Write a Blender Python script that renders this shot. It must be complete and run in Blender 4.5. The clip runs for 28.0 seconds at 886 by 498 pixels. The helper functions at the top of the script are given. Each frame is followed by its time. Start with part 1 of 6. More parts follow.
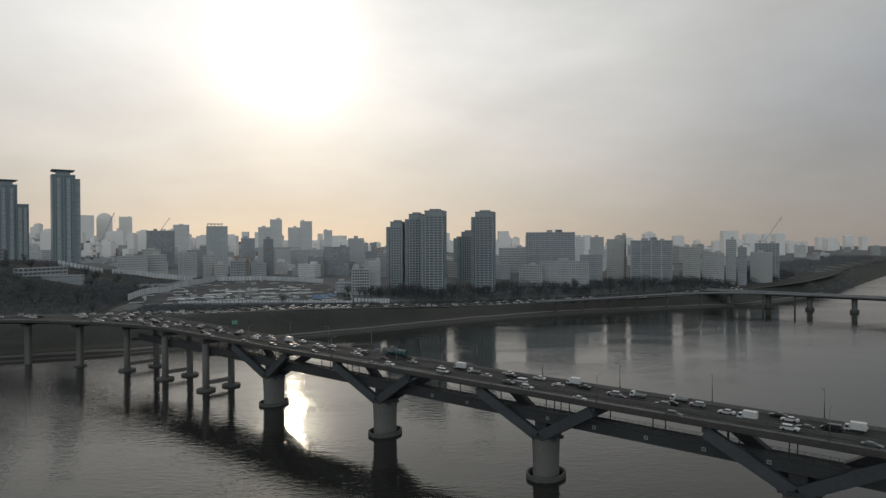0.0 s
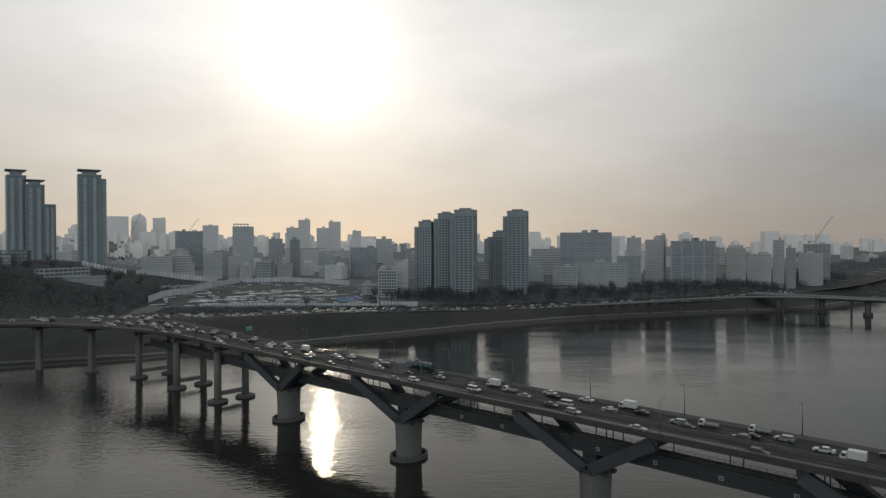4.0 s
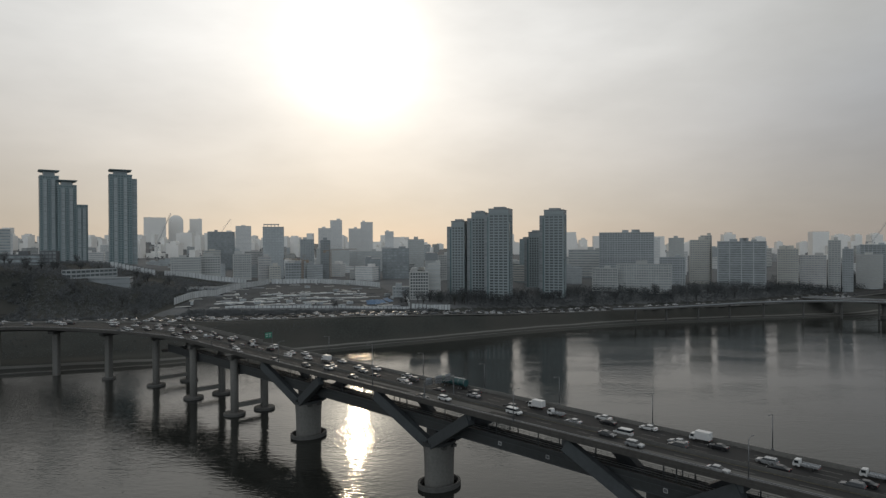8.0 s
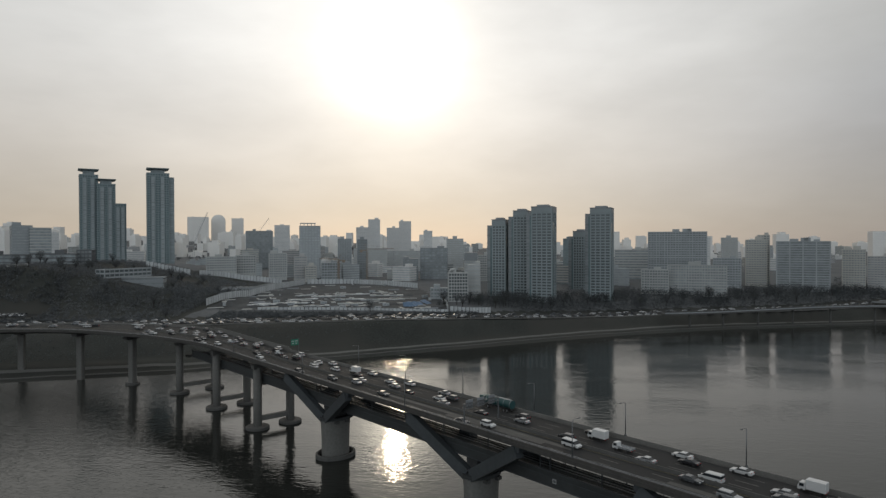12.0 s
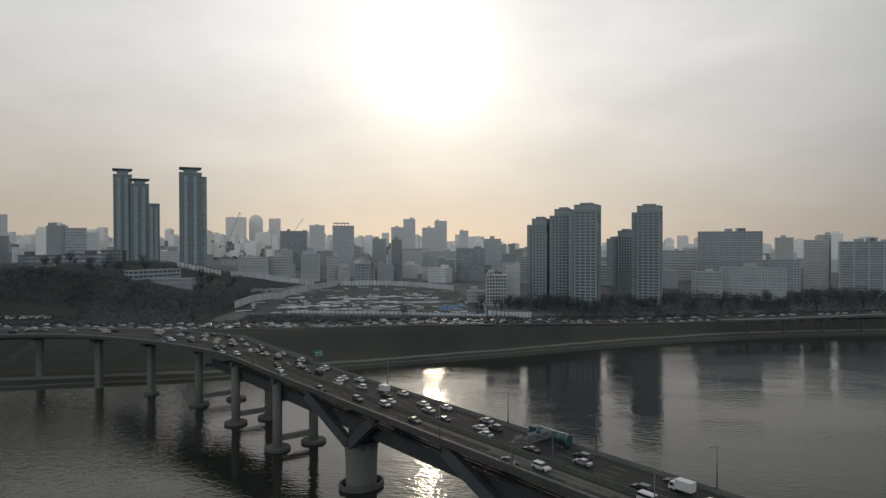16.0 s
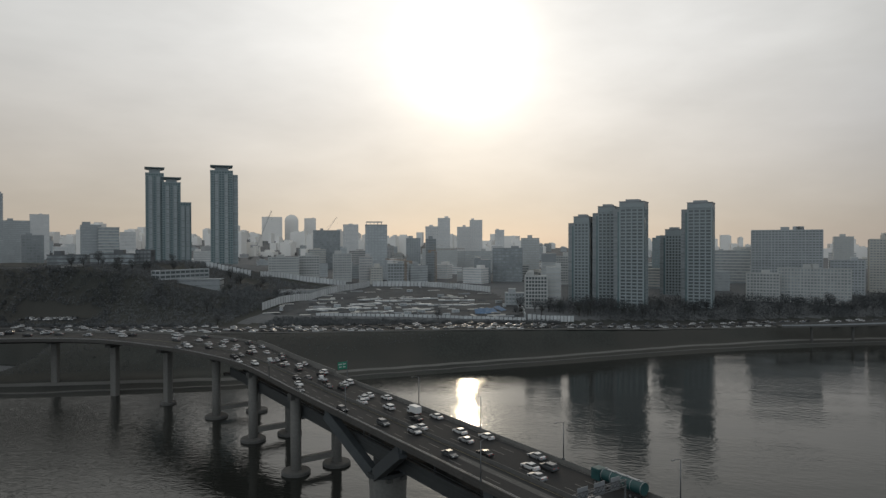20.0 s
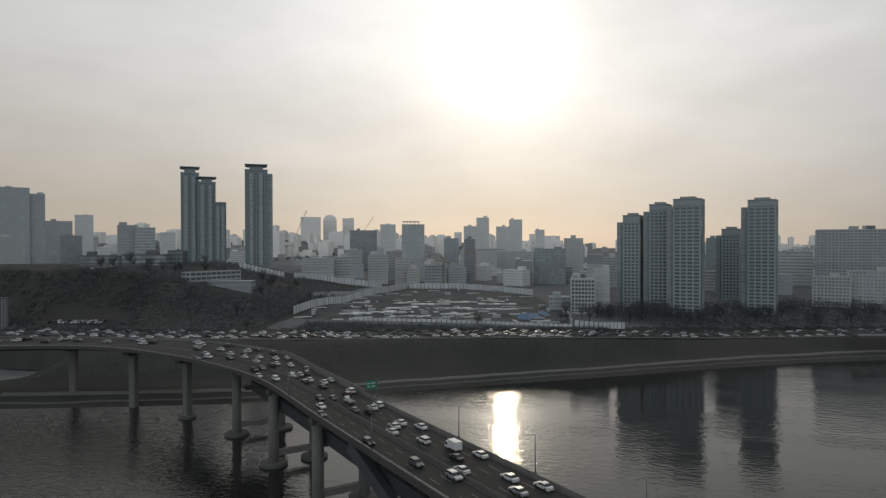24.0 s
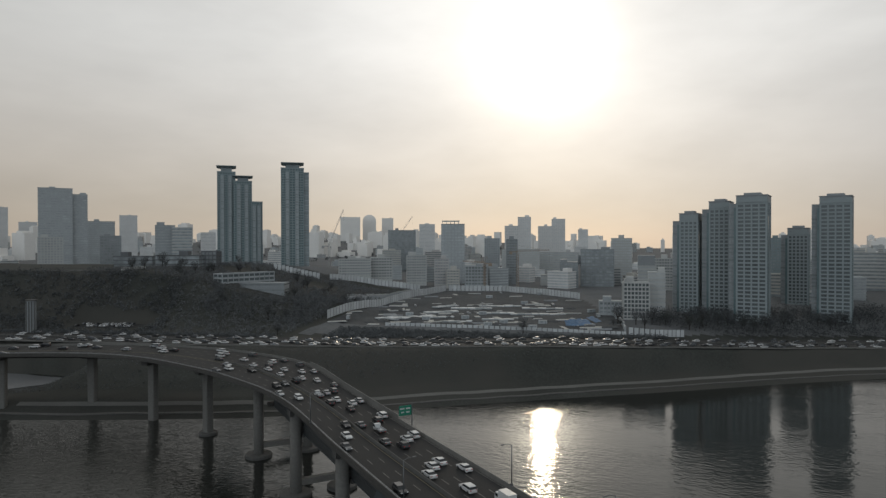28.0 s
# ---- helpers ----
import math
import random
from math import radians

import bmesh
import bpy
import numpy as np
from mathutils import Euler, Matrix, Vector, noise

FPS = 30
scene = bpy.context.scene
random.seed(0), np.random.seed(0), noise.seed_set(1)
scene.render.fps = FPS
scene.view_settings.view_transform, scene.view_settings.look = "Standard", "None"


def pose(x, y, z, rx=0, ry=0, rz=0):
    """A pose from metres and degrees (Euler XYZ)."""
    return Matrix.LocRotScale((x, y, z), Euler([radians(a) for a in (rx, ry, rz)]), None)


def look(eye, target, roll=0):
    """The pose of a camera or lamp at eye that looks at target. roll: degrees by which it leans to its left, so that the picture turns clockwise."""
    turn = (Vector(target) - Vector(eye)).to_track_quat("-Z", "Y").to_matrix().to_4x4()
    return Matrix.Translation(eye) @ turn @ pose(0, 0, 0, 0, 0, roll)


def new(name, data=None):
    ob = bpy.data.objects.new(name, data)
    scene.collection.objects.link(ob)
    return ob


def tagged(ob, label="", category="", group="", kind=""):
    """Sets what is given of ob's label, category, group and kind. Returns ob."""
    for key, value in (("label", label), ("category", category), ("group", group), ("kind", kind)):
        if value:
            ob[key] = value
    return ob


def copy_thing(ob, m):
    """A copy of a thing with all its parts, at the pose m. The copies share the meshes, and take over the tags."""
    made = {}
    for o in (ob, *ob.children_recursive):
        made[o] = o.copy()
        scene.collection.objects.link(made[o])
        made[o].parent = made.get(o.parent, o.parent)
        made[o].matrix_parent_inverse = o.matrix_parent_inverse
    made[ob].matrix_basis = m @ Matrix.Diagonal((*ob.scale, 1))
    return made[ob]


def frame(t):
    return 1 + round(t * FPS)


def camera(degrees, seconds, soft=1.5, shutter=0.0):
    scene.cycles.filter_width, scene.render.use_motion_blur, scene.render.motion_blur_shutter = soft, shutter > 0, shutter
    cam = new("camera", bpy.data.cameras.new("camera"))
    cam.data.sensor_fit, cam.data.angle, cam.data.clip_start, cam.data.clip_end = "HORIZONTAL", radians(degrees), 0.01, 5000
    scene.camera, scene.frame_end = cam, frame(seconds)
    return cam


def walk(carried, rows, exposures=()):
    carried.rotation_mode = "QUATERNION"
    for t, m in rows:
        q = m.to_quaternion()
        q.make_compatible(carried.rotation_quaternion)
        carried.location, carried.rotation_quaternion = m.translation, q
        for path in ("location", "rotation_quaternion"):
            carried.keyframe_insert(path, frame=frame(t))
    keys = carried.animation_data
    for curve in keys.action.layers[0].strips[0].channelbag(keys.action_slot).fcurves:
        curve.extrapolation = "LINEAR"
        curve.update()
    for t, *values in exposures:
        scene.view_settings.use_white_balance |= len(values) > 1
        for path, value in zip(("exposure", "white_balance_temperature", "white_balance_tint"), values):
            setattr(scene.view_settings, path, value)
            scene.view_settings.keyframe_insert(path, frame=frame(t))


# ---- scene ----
cam = camera(69.0, 28.0, soft=1.4)
PATH = [
    (0, (-7.666, 2.915, 80.662), (-7.626, 4.914, 80.638), -0.2),
    (0.5, (-7.507, 6.973, 80.668), (-7.479, 8.972, 80.645), -0.3),
    (1, (-7.38, 11.047, 80.621), (-7.364, 13.047, 80.597), -0.3),
    (1.5, (-7.252, 15.088, 80.555), (-7.247, 17.088, 80.532), -0.3),
    (2, (-7.196, 19.041, 80.427), (-7.203, 21.041, 80.404), -0.3),
    (2.5, (-7.226, 22.998, 80.318), (-7.245, 24.998, 80.296), -0.3),
    (3, (-7.303, 26.801, 80.244), (-7.334, 28.8, 80.222), -0.3),
    (3.5, (-7.381, 30.443, 80.165), (-7.423, 32.442, 80.144), -0.2),
    (5.5, (-7.726, 44.896, 79.781), (-7.816, 46.894, 79.761), -0.3),
    (6, (-7.835, 48.47, 79.755), (-7.938, 50.467, 79.736), -0.2),
    (6.5, (-8.0, 51.935, 79.735), (-8.116, 53.932, 79.717), -0.2),
    (7, (-8.214, 55.516, 79.72), (-8.344, 57.512, 79.701), -0.2),
    (7.5, (-8.533, 59.072, 79.733), (-8.675, 61.067, 79.715), -0.2),
    (8, (-8.826, 62.609, 79.735), (-8.982, 64.603, 79.717), -0.2),
    (8.5, (-9.155, 66.136, 79.746), (-9.326, 68.128, 79.728), -0.2),
    (9, (-9.457, 69.678, 79.712), (-9.644, 71.669, 79.694), -0.2),
    (9.5, (-9.772, 73.215, 79.648), (-9.975, 75.205, 79.63), -0.1),
    (10, (-10.217, 76.825, 79.603), (-10.435, 78.813, 79.584), -0.2),
    (10.5, (-10.72, 80.572, 79.651), (-10.954, 82.558, 79.633), -0.1),
    (11, (-11.247, 84.286, 79.663), (-11.495, 86.27, 79.645), -0.1),
    (11.5, (-11.727, 87.867, 79.629), (-11.989, 89.85, 79.611), -0.1),
    (12, (-12.297, 91.531, 79.697), (-12.573, 93.512, 79.678), -0.1),
    (12.5, (-12.869, 95.255, 79.647), (-13.16, 97.234, 79.629), -0.1),
    (14.5, (-15.676, 110.581, 79.947), (-16.023, 112.551, 79.929), -0.1),
    (15, (-16.491, 114.289, 80.021), (-16.85, 116.256, 80.002), -0.1),
    (15.5, (-17.361, 117.974, 80.116), (-17.733, 119.939, 80.096), -0.1),
    (16, (-18.168, 121.644, 80.193), (-18.553, 123.606, 80.174), -0.1),
    (16.5, (-19.015, 125.147, 80.221), (-19.412, 127.107, 80.202), -0.1),
    (17, (-19.909, 128.678, 80.18), (-20.318, 130.635, 80.161), -0.1),
    (17.5, (-20.827, 132.353, 80.134), (-21.25, 134.308, 80.114), -0.1),
    (18, (-21.722, 136.079, 80.082), (-22.157, 138.031, 80.063), -0.1),
    (18.5, (-22.614, 139.814, 80.026), (-23.063, 141.763, 80.006), -0.1),
    (19, (-23.553, 143.555, 79.969), (-24.016, 145.501, 79.949), -0.1),
    (19.5, (-24.504, 147.304, 79.901), (-24.98, 149.247, 79.88), -0.1),
    (20, (-25.452, 151.077, 79.843), (-25.942, 153.016, 79.823), -0.1),
    (20.5, (-26.519, 154.81, 79.865), (-27.023, 156.745, 79.845), -0.1),
    (21, (-27.6, 158.523, 79.903), (-28.118, 160.455, 79.883), -0.1),
    (21.5, (-28.707, 162.154, 79.961), (-29.238, 164.082, 79.942), -0.1),
    (23.5, (-33.411, 176.83, 80.418), (-34.0, 178.741, 80.397), -0.1),
    (24, (-34.668, 180.474, 80.452), (-35.271, 182.381, 80.432), -0.1),
    (24.5, (-35.937, 184.136, 80.479), (-36.554, 186.038, 80.458), -0.1),
    (25, (-37.23, 187.785, 80.494), (-37.862, 189.682, 80.474), -0.1),
    (25.5, (-38.574, 191.468, 80.507), (-39.221, 193.36, 80.487), -0.1),
    (26, (-40.034, 195.1, 80.504), (-40.695, 196.987, 80.484), -0.1),
    (26.5, (-41.484, 198.779, 80.594), (-42.159, 200.661, 80.574), -0.1),
    (27, (-42.947, 202.445, 80.69), (-43.636, 204.322, 80.669), -0.1),
    (27.5, (-44.432, 206.011, 80.759), (-45.136, 207.882, 80.739), -0.1),
    (28, (-45.93, 209.409, 80.758), (-46.648, 211.276, 80.738), -0.1),
]
walk(cam, [(t, look(eye, target, roll)) for t, eye, target, roll in PATH])

# ---- light ----
SUN_AZ, SUN_EL = radians(-12.1), radians(16.4)  # azimuth from +y, clockwise
SUN_DIR = Vector((math.sin(SUN_AZ) * math.cos(SUN_EL), math.cos(SUN_AZ) * math.cos(SUN_EL), math.sin(SUN_EL)))
scene.view_settings.exposure = 0.0
CLOUD_EDGE = (0.454, 0.098, -0.886)  # normal of the plane in which the cloud bank ends


def make_world():
    w = bpy.data.worlds.new("hazy_sky")
    w.use_nodes = True
    nt = w.node_tree
    nt.nodes.clear()
    N, L = nt.nodes.new, nt.links.new

    def math_node(op, a, b=None, clamp=False):
        n = N("ShaderNodeMath")
        n.operation, n.use_clamp = op, clamp
        for i, v in enumerate((a, b)):
            if v is None:
                continue
            if isinstance(v, (int, float)):
                n.inputs[i].default_value = v
            else:
                L(v, n.inputs[i])
        return n.outputs[0]

    def mix(f, a, b, blend="MIX"):
        n = N("ShaderNodeMix")
        n.data_type, n.blend_type, n.clamp_factor = "RGBA", blend, True
        for k, v in ((0, f), (6, a), (7, b)):
            if isinstance(v, (int, float)):
                n.inputs[k].default_value = v
            elif isinstance(v, tuple):
                n.inputs[k].default_value = (*v, 1)
            else:
                L(v, n.inputs[k])
        return n.outputs[2]

    tc = N("ShaderNodeTexCoord")
    sky = N("ShaderNodeTexSky")
    sky.sky_type, sky.sun_disc = "NISHITA", False
    sky.sun_elevation, sky.sun_rotation = SUN_EL, SUN_AZ
    sky.air_density, sky.dust_density, sky.ozone_density = 1.0, 0.8, 1.0
    L(tc.outputs["Generated"], sky.inputs[0])
    nor = N("ShaderNodeVectorMath")
    nor.operation = "NORMALIZE"
    L(tc.outputs["Generated"], nor.inputs[0])
    dot = N("ShaderNodeVectorMath")
    dot.operation = "DOT_PRODUCT"
    L(nor.outputs[0], dot.inputs[0])
    dot.inputs[1].default_value = SUN_DIR
    toward = math_node("MAXIMUM", dot.outputs["Value"], 0.0)
    core = math_node("POWER", toward, 1500.0)
    halo = math_node("POWER", toward, 6.0)
    away = math_node("MAXIMUM", math_node("MULTIPLY", dot.outputs["Value"], -1.0), 0.0)
    sep = N("ShaderNodeSeparateXYZ")
    L(nor.outputs[0], sep.inputs[0])
    up = math_node("MAXIMUM", sep.outputs["Z"], 0.0)
    # thin veil of cloud, drawn out along the wind
    mp = N("ShaderNodeMapping")
    mp.inputs["Scale"].default_value = (1.5, 1.0, 4.0)
    mp.inputs["Rotation"].default_value = (0.0, radians(-24), 0.3)
    L(nor.outputs[0], mp.inputs[0])
    cl = N("ShaderNodeTexNoise")
    cl.inputs["Scale"].default_value, cl.inputs["Detail"].default_value = 1.7, 5.0
    cl.inputs["Roughness"].default_value = 0.55
    L(mp.outputs[0], cl.inputs["Vector"])
    veil = math_node("MULTIPLY_ADD", cl.outputs["Fac"], 0.66)
    veil.node.inputs[2].default_value = 0.69
    # a clearer, bluer strip of sky past the edge of the cloud
    edge = N("ShaderNodeVectorMath")
    edge.operation = "DOT_PRODUCT"
    L(nor.outputs[0], edge.inputs[0])
    edge.inputs[1].default_value = CLOUD_EDGE
    clear = N("ShaderNodeMapRange")
    clear.interpolation_type = "SMOOTHSTEP"
    clear.inputs["From Min"].default_value, clear.inputs["From Max"].default_value = -0.02, 0.20
    L(math_node("ADD", edge.outputs["Value"], math_node("MULTIPLY", math_node("SUBTRACT", cl.outputs["Fac"], 0.5), 0.22)), clear.inputs["Value"])
    # unseen sky behind the camera, brightened and blued to lift facades facing it
    behind = N("ShaderNodeMapRange")
    behind.interpolation_type = "SMOOTHSTEP"
    behind.inputs["From Min"].default_value, behind.inputs["From Max"].default_value = 0.5, -0.5
    L(dot.outputs["Value"], behind.inputs["Value"])
    outer = mix(clear.outputs[0], (0.42, 0.42, 0.405), (0.33, 0.355, 0.385))
    outer = mix(behind.outputs[0], outer, (0.56, 0.612, 0.65))
    high = mix(halo, outer, (0.85, 0.838, 0.81))
    side_way = N("ShaderNodeMapRange")
    side_way.inputs["From Min"].default_value, side_way.inputs["From Max"].default_value = -0.5, 0.5
    L(sep.outputs["X"], side_way.inputs["Value"])
    dusk = mix(side_way.outputs[0], (0.33, 0.285, 0.24), (0.235, 0.218, 0.212))
    low = mix(behind.outputs[0], mix(halo, dusk, (0.63, 0.57, 0.505)), (0.46, 0.51, 0.545))
    lift = N("ShaderNodeMapRange")
    lift.interpolation_type = "SMOOTHSTEP"
    lift.inputs["From Max"].default_value = 0.34
    L(up, lift.inputs["Value"])
    haze = mix(lift.outputs[0], low, high)
    # the haze is a little thicker and brighter upriver
    drift = math_node("MULTIPLY_ADD", sep.outputs["X"], -0.08)
    drift.node.inputs[2].default_value = 1.0
    veil = math_node("MULTIPLY", veil, drift)
    veiled = N("ShaderNodeVectorMath")
    veiled.operation = "SCALE"
    L(haze, veiled.inputs[0])
    # sky opposite the sun raised once more, as unseen fill for those facades
    L(math_node("MULTIPLY", veil, math_node("ADD", math_node("MULTIPLY", away, 0.4), 1.0)), veiled.inputs["Scale"])
    # the sun behind the veil: a bright heart, a warm aureole and a wide pale glow
    ring = math_node("ADD", math_node("MULTIPLY", core, 3.8), math_node("MULTIPLY", math_node("POWER", toward, 380.0), 1.1))
    warm, wide, glow = N("ShaderNodeVectorMath"), N("ShaderNodeVectorMath"), N("ShaderNodeVectorMath")
    warm.operation = wide.operation = "SCALE"
    warm.inputs[0].default_value, wide.inputs[0].default_value = (1.0, 0.90, 0.72), (1.0, 0.94, 0.82)
    L(ring, warm.inputs["Scale"])
    L(math_node("MULTIPLY", math_node("POWER", toward, 80.0), 0.13), wide.inputs["Scale"])
    glow.operation = "ADD"
    L(warm.outputs[0], glow.inputs[0])
    L(wide.outputs[0], glow.inputs[1])
    add = N("ShaderNodeVectorMath")
    add.operation = "ADD"
    L(veiled.outputs[0], add.inputs[0])
    L(glow.outputs[0], add.inputs[1])
    bg1, bg2, out, both = N("ShaderNodeBackground"), N("ShaderNodeBackground"), N("ShaderNodeOutputWorld"), N("ShaderNodeAddShader")
    L(sky.outputs[0], bg1.inputs[0])
    bg1.inputs[1].default_value = 0.006
    L(add.outputs[0], bg2.inputs[0])
    bg2.inputs[1].default_value = 0.97
    L(bg1.outputs[0], both.inputs[0])
    L(bg2.outputs[0], both.inputs[1])
    L(both.outputs[0], out.inputs[0])
    scene.world = w


make_world()
lamp = bpy.data.lights.new("sun", "SUN")
lamp.energy, lamp.angle, lamp.color = 0.12, radians(1.2), (1.0, 0.80, 0.55)
sun = new("sun", lamp)
sun.matrix_world = look(SUN_DIR * 500, (0, 0, 0))

# ---- materials ----
def mat(name, color, rough=0.7, vary=0.18, grain=4.0, stain=0.15, bump=0.15, metal=0.0, spec=0.5, streak=1.0, tint=0.0):
    """A surface with fine grain and broad stains; sizes in waves per metre. streak under 1 draws the stains out downwards, tint shifts each object."""
    m = bpy.data.materials.new(name)
    m.use_nodes = True
    nt = m.node_tree
    N, L = nt.nodes.new, nt.links.new
    b = nt.nodes["Principled BSDF"]
    b.inputs["Metallic"].default_value = metal
    b.inputs["Specular IOR Level"].default_value = spec
    tc, mp = N("ShaderNodeTexCoord"), N("ShaderNodeMapping")
    mp.inputs["Scale"].default_value = (1, 1, streak)
    L(tc.outputs["Object"], mp.inputs[0])
    fine, broad = N("ShaderNodeTexNoise"), N("ShaderNodeTexNoise")
    fine.inputs["Scale"].default_value, fine.inputs["Detail"].default_value = grain, 4
    broad.inputs["Scale"].default_value, broad.inputs["Detail"].default_value = stain, 5
    L(tc.outputs["Object"], fine.inputs["Vector"])
    L(mp.outputs[0], broad.inputs["Vector"])
    s = N("ShaderNodeMath")
    s.operation = "ADD"
    L(fine.outputs["Fac"], s.inputs[0])
    L(broad.outputs["Fac"], s.inputs[1])
    r = N("ShaderNodeMapRange")
    r.inputs["From Min"].default_value, r.inputs["From Max"].default_value = 0.65, 1.35
    r.inputs["To Min"].default_value, r.inputs["To Max"].default_value = 1 - vary, 1 + vary
    L(s.outputs[0], r.inputs["Value"])
    val = r.outputs[0]
    if tint:
        oi, t = N("ShaderNodeObjectInfo"), N("ShaderNodeMapRange")
        t.inputs["To Min"].default_value, t.inputs["To Max"].default_value = 1 - tint, 1 + tint
        L(oi.outputs["Random"], t.inputs["Value"])
        k = N("ShaderNodeMath")
        k.operation = "MULTIPLY"
        L(val, k.inputs[0])
        L(t.outputs[0], k.inputs[1])
        val = k.outputs[0]
    sc = N("ShaderNodeVectorMath")
    sc.operation = "SCALE"
    sc.inputs[0].default_value = color
    L(val, sc.inputs["Scale"])
    L(sc.outputs[0], b.inputs["Base Color"])
    rr = N("ShaderNodeMapRange")
    rr.inputs["To Min"].default_value, rr.inputs["To Max"].default_value = max(rough - 0.12, 0.02), min(rough + 0.12, 1)
    L(broad.outputs["Fac"], rr.inputs["Value"])
    L(rr.outputs[0], b.inputs["Roughness"])
    if bump:
        bp = N("ShaderNodeBump")
        bp.inputs["Strength"].default_value, bp.inputs["Distance"].default_value = bump, 0.05
        L(fine.outputs["Fac"], bp.inputs["Height"])
        L(bp.outputs[0], b.inputs["Normal"])
    return m


def water_material():
    m = bpy.data.materials.new("river_water")
    m.use_nodes = True
    nt = m.node_tree
    N, L = nt.nodes.new, nt.links.new
    b = nt.nodes["Principled BSDF"]
    b.inputs["Base Color"].default_value = (0.018, 0.019, 0.017, 1)
    b.inputs["Roughness"].default_value = 0.05
    b.inputs["IOR"].default_value = 1.30
    b.inputs["Specular Tint"].default_value = (0.955, 0.965, 0.81, 1)
    tc = N("ShaderNodeTexCoord")

    def waves(scale, stretch, turn, detail):
        mp, n = N("ShaderNodeMapping"), N("ShaderNodeTexNoise")
        mp.inputs["Scale"].default_value = (scale, scale * stretch, 1)
        mp.inputs["Rotation"].default_value = (0, 0, radians(turn))
        L(tc.outputs["Object"], mp.inputs[0])
        n.inputs["Scale"].default_value, n.inputs["Detail"].default_value = 1.0, detail
        L(mp.outputs[0], n.inputs["Vector"])
        return n.outputs["Fac"]

    small, mid, patch = waves(0.5, 2.0, 25, 2.5), waves(0.19, 2.2, 10, 1.0), waves(0.011, 2.5, -15, 3.0)
    lay, ripples = N("ShaderNodeMapping"), N("ShaderNodeTexNoise")
    lay.vector_type = "TEXTURE"
    lay.inputs["Rotation"].default_value = (0, 0, radians(24))
    lay.inputs["Scale"].default_value = (2.6, 0.75, 1)
    L(tc.outputs["Object"], lay.inputs[0])
    ripples.inputs["Scale"].default_value, ripples.inputs["Detail"].default_value = 1.0, 1.5
    L(lay.outputs[0], ripples.inputs["Vector"])
    fine = ripples.outputs["Fac"]
    amp = N("ShaderNodeMapRange")
    amp.inputs["From Min"].default_value, amp.inputs["From Max"].default_value = 0.38, 0.62
    amp.inputs["To Min"].default_value, amp.inputs["To Max"].default_value = 0.3, 1.0
    L(patch, amp.inputs["Value"])
    a = N("ShaderNodeMath")
    a.operation = "MULTIPLY_ADD"
    L(mid, a.inputs[0])
    a.inputs[1].default_value = 1.25
    k = N("ShaderNodeMath")
    k.operation = "MULTIPLY"
    k.inputs[1].default_value = 1.05
    L(small, k.inputs[0])
    L(k.outputs[0], a.inputs[2])
    # water finely ruffled off the upper bank
    sp, gust = N("ShaderNodeSeparateXYZ"), N("ShaderNodeMapRange")
    L(tc.outputs["Object"], sp.inputs[0])
    gust.interpolation_type = "SMOOTHSTEP"
    gust.inputs["From Min"].default_value, gust.inputs["From Max"].default_value = GUST
    gust.inputs["To Min"].default_value, gust.inputs["To Max"].default_value = 0.0, RIPPLE
    L(sp.outputs["X"], gust.inputs["Value"])
    h = N("ShaderNodeMath")
    h.operation = "MULTIPLY"
    L(a.outputs[0], h.inputs[0])
    L(amp.outputs[0], h.inputs[1])
    top = N("ShaderNodeMath")
    top.operation = "MULTIPLY_ADD"
    L(fine, top.inputs[0])
    L(gust.outputs[0], top.inputs[1])
    L(h.outputs[0], top.inputs[2])
    h = top
    bp = N("ShaderNodeBump")
    bp.inputs["Strength"].default_value, bp.inputs["Distance"].default_value = 1.0, WAVE_HEIGHT
    L(h.outputs[0], bp.inputs["Height"])
    L(bp.outputs[0], b.inputs["Normal"])
    return m


def ground_material():
    """Winter grass, bare soil and scrub, mixed in patches."""
    m = mat("winter_ground", (0.044, 0.046, 0.042), 0.95, 0.3, 0.8, 0.03, 0.4, spec=0.1)
    nt = m.node_tree
    N, L = nt.nodes.new, nt.links.new
    b = nt.nodes["Principled BSDF"]
    old = b.inputs["Base Color"].links[0].from_socket
    tc, n, r = N("ShaderNodeTexCoord"), N("ShaderNodeTexNoise"), N("ShaderNodeMapRange")
    n.inputs["Scale"].default_value, n.inputs["Detail"].default_value = 0.012, 6
    L(tc.outputs["Object"], n.inputs["Vector"])
    r.inputs["From Min"].default_value, r.inputs["From Max"].default_value = 0.45, 0.6
    L(n.outputs["Fac"], r.inputs["Value"])
    mx = N("ShaderNodeMix")
    mx.data_type = "RGBA"
    mx.inputs[7].default_value = (0.053, 0.052, 0.047, 1)
    L(r.outputs[0], mx.inputs[0])
    L(old, mx.inputs[6])
    L(mx.outputs[2], b.inputs["Base Color"])
    return m


GUST = (-110.0, -300.0)
RIPPLE = 3.6
WAVE_HEIGHT = 0.085
M_WATER = water_material()
M_GROUND = ground_material()
# paving grey lifted above the bank's tone to stand in for haze
M_CITY = mat("haze_lifted_paving", (0.115, 0.119, 0.122), 0.95, 0.25, 0.5, 0.02, 0.2, spec=0.1)
M_SOIL = mat("dug_soil", (0.075, 0.078, 0.08), 0.95, 0.35, 0.6, 0.04, 0.5, spec=0.1)
M_TRACK = mat("dark_matte_coat", (0.05, 0.05, 0.05), 0.95, 0.3, 1.5, 0.2, 0.3, spec=0.1)
# twigs with haze painted in: paler and greyer than the nearer ones
M_TWIG_HAZE = mat("haze_paled_twigs", (0.13, 0.135, 0.14), 0.95, 0.3, 0.9, 0.1, 0.0, spec=0.1)
M_POOL_SHEET = mat("pale_pool_sheet", (0.11, 0.114, 0.118), 0.45, 0.15, 0.6, 0.05, 0.1)
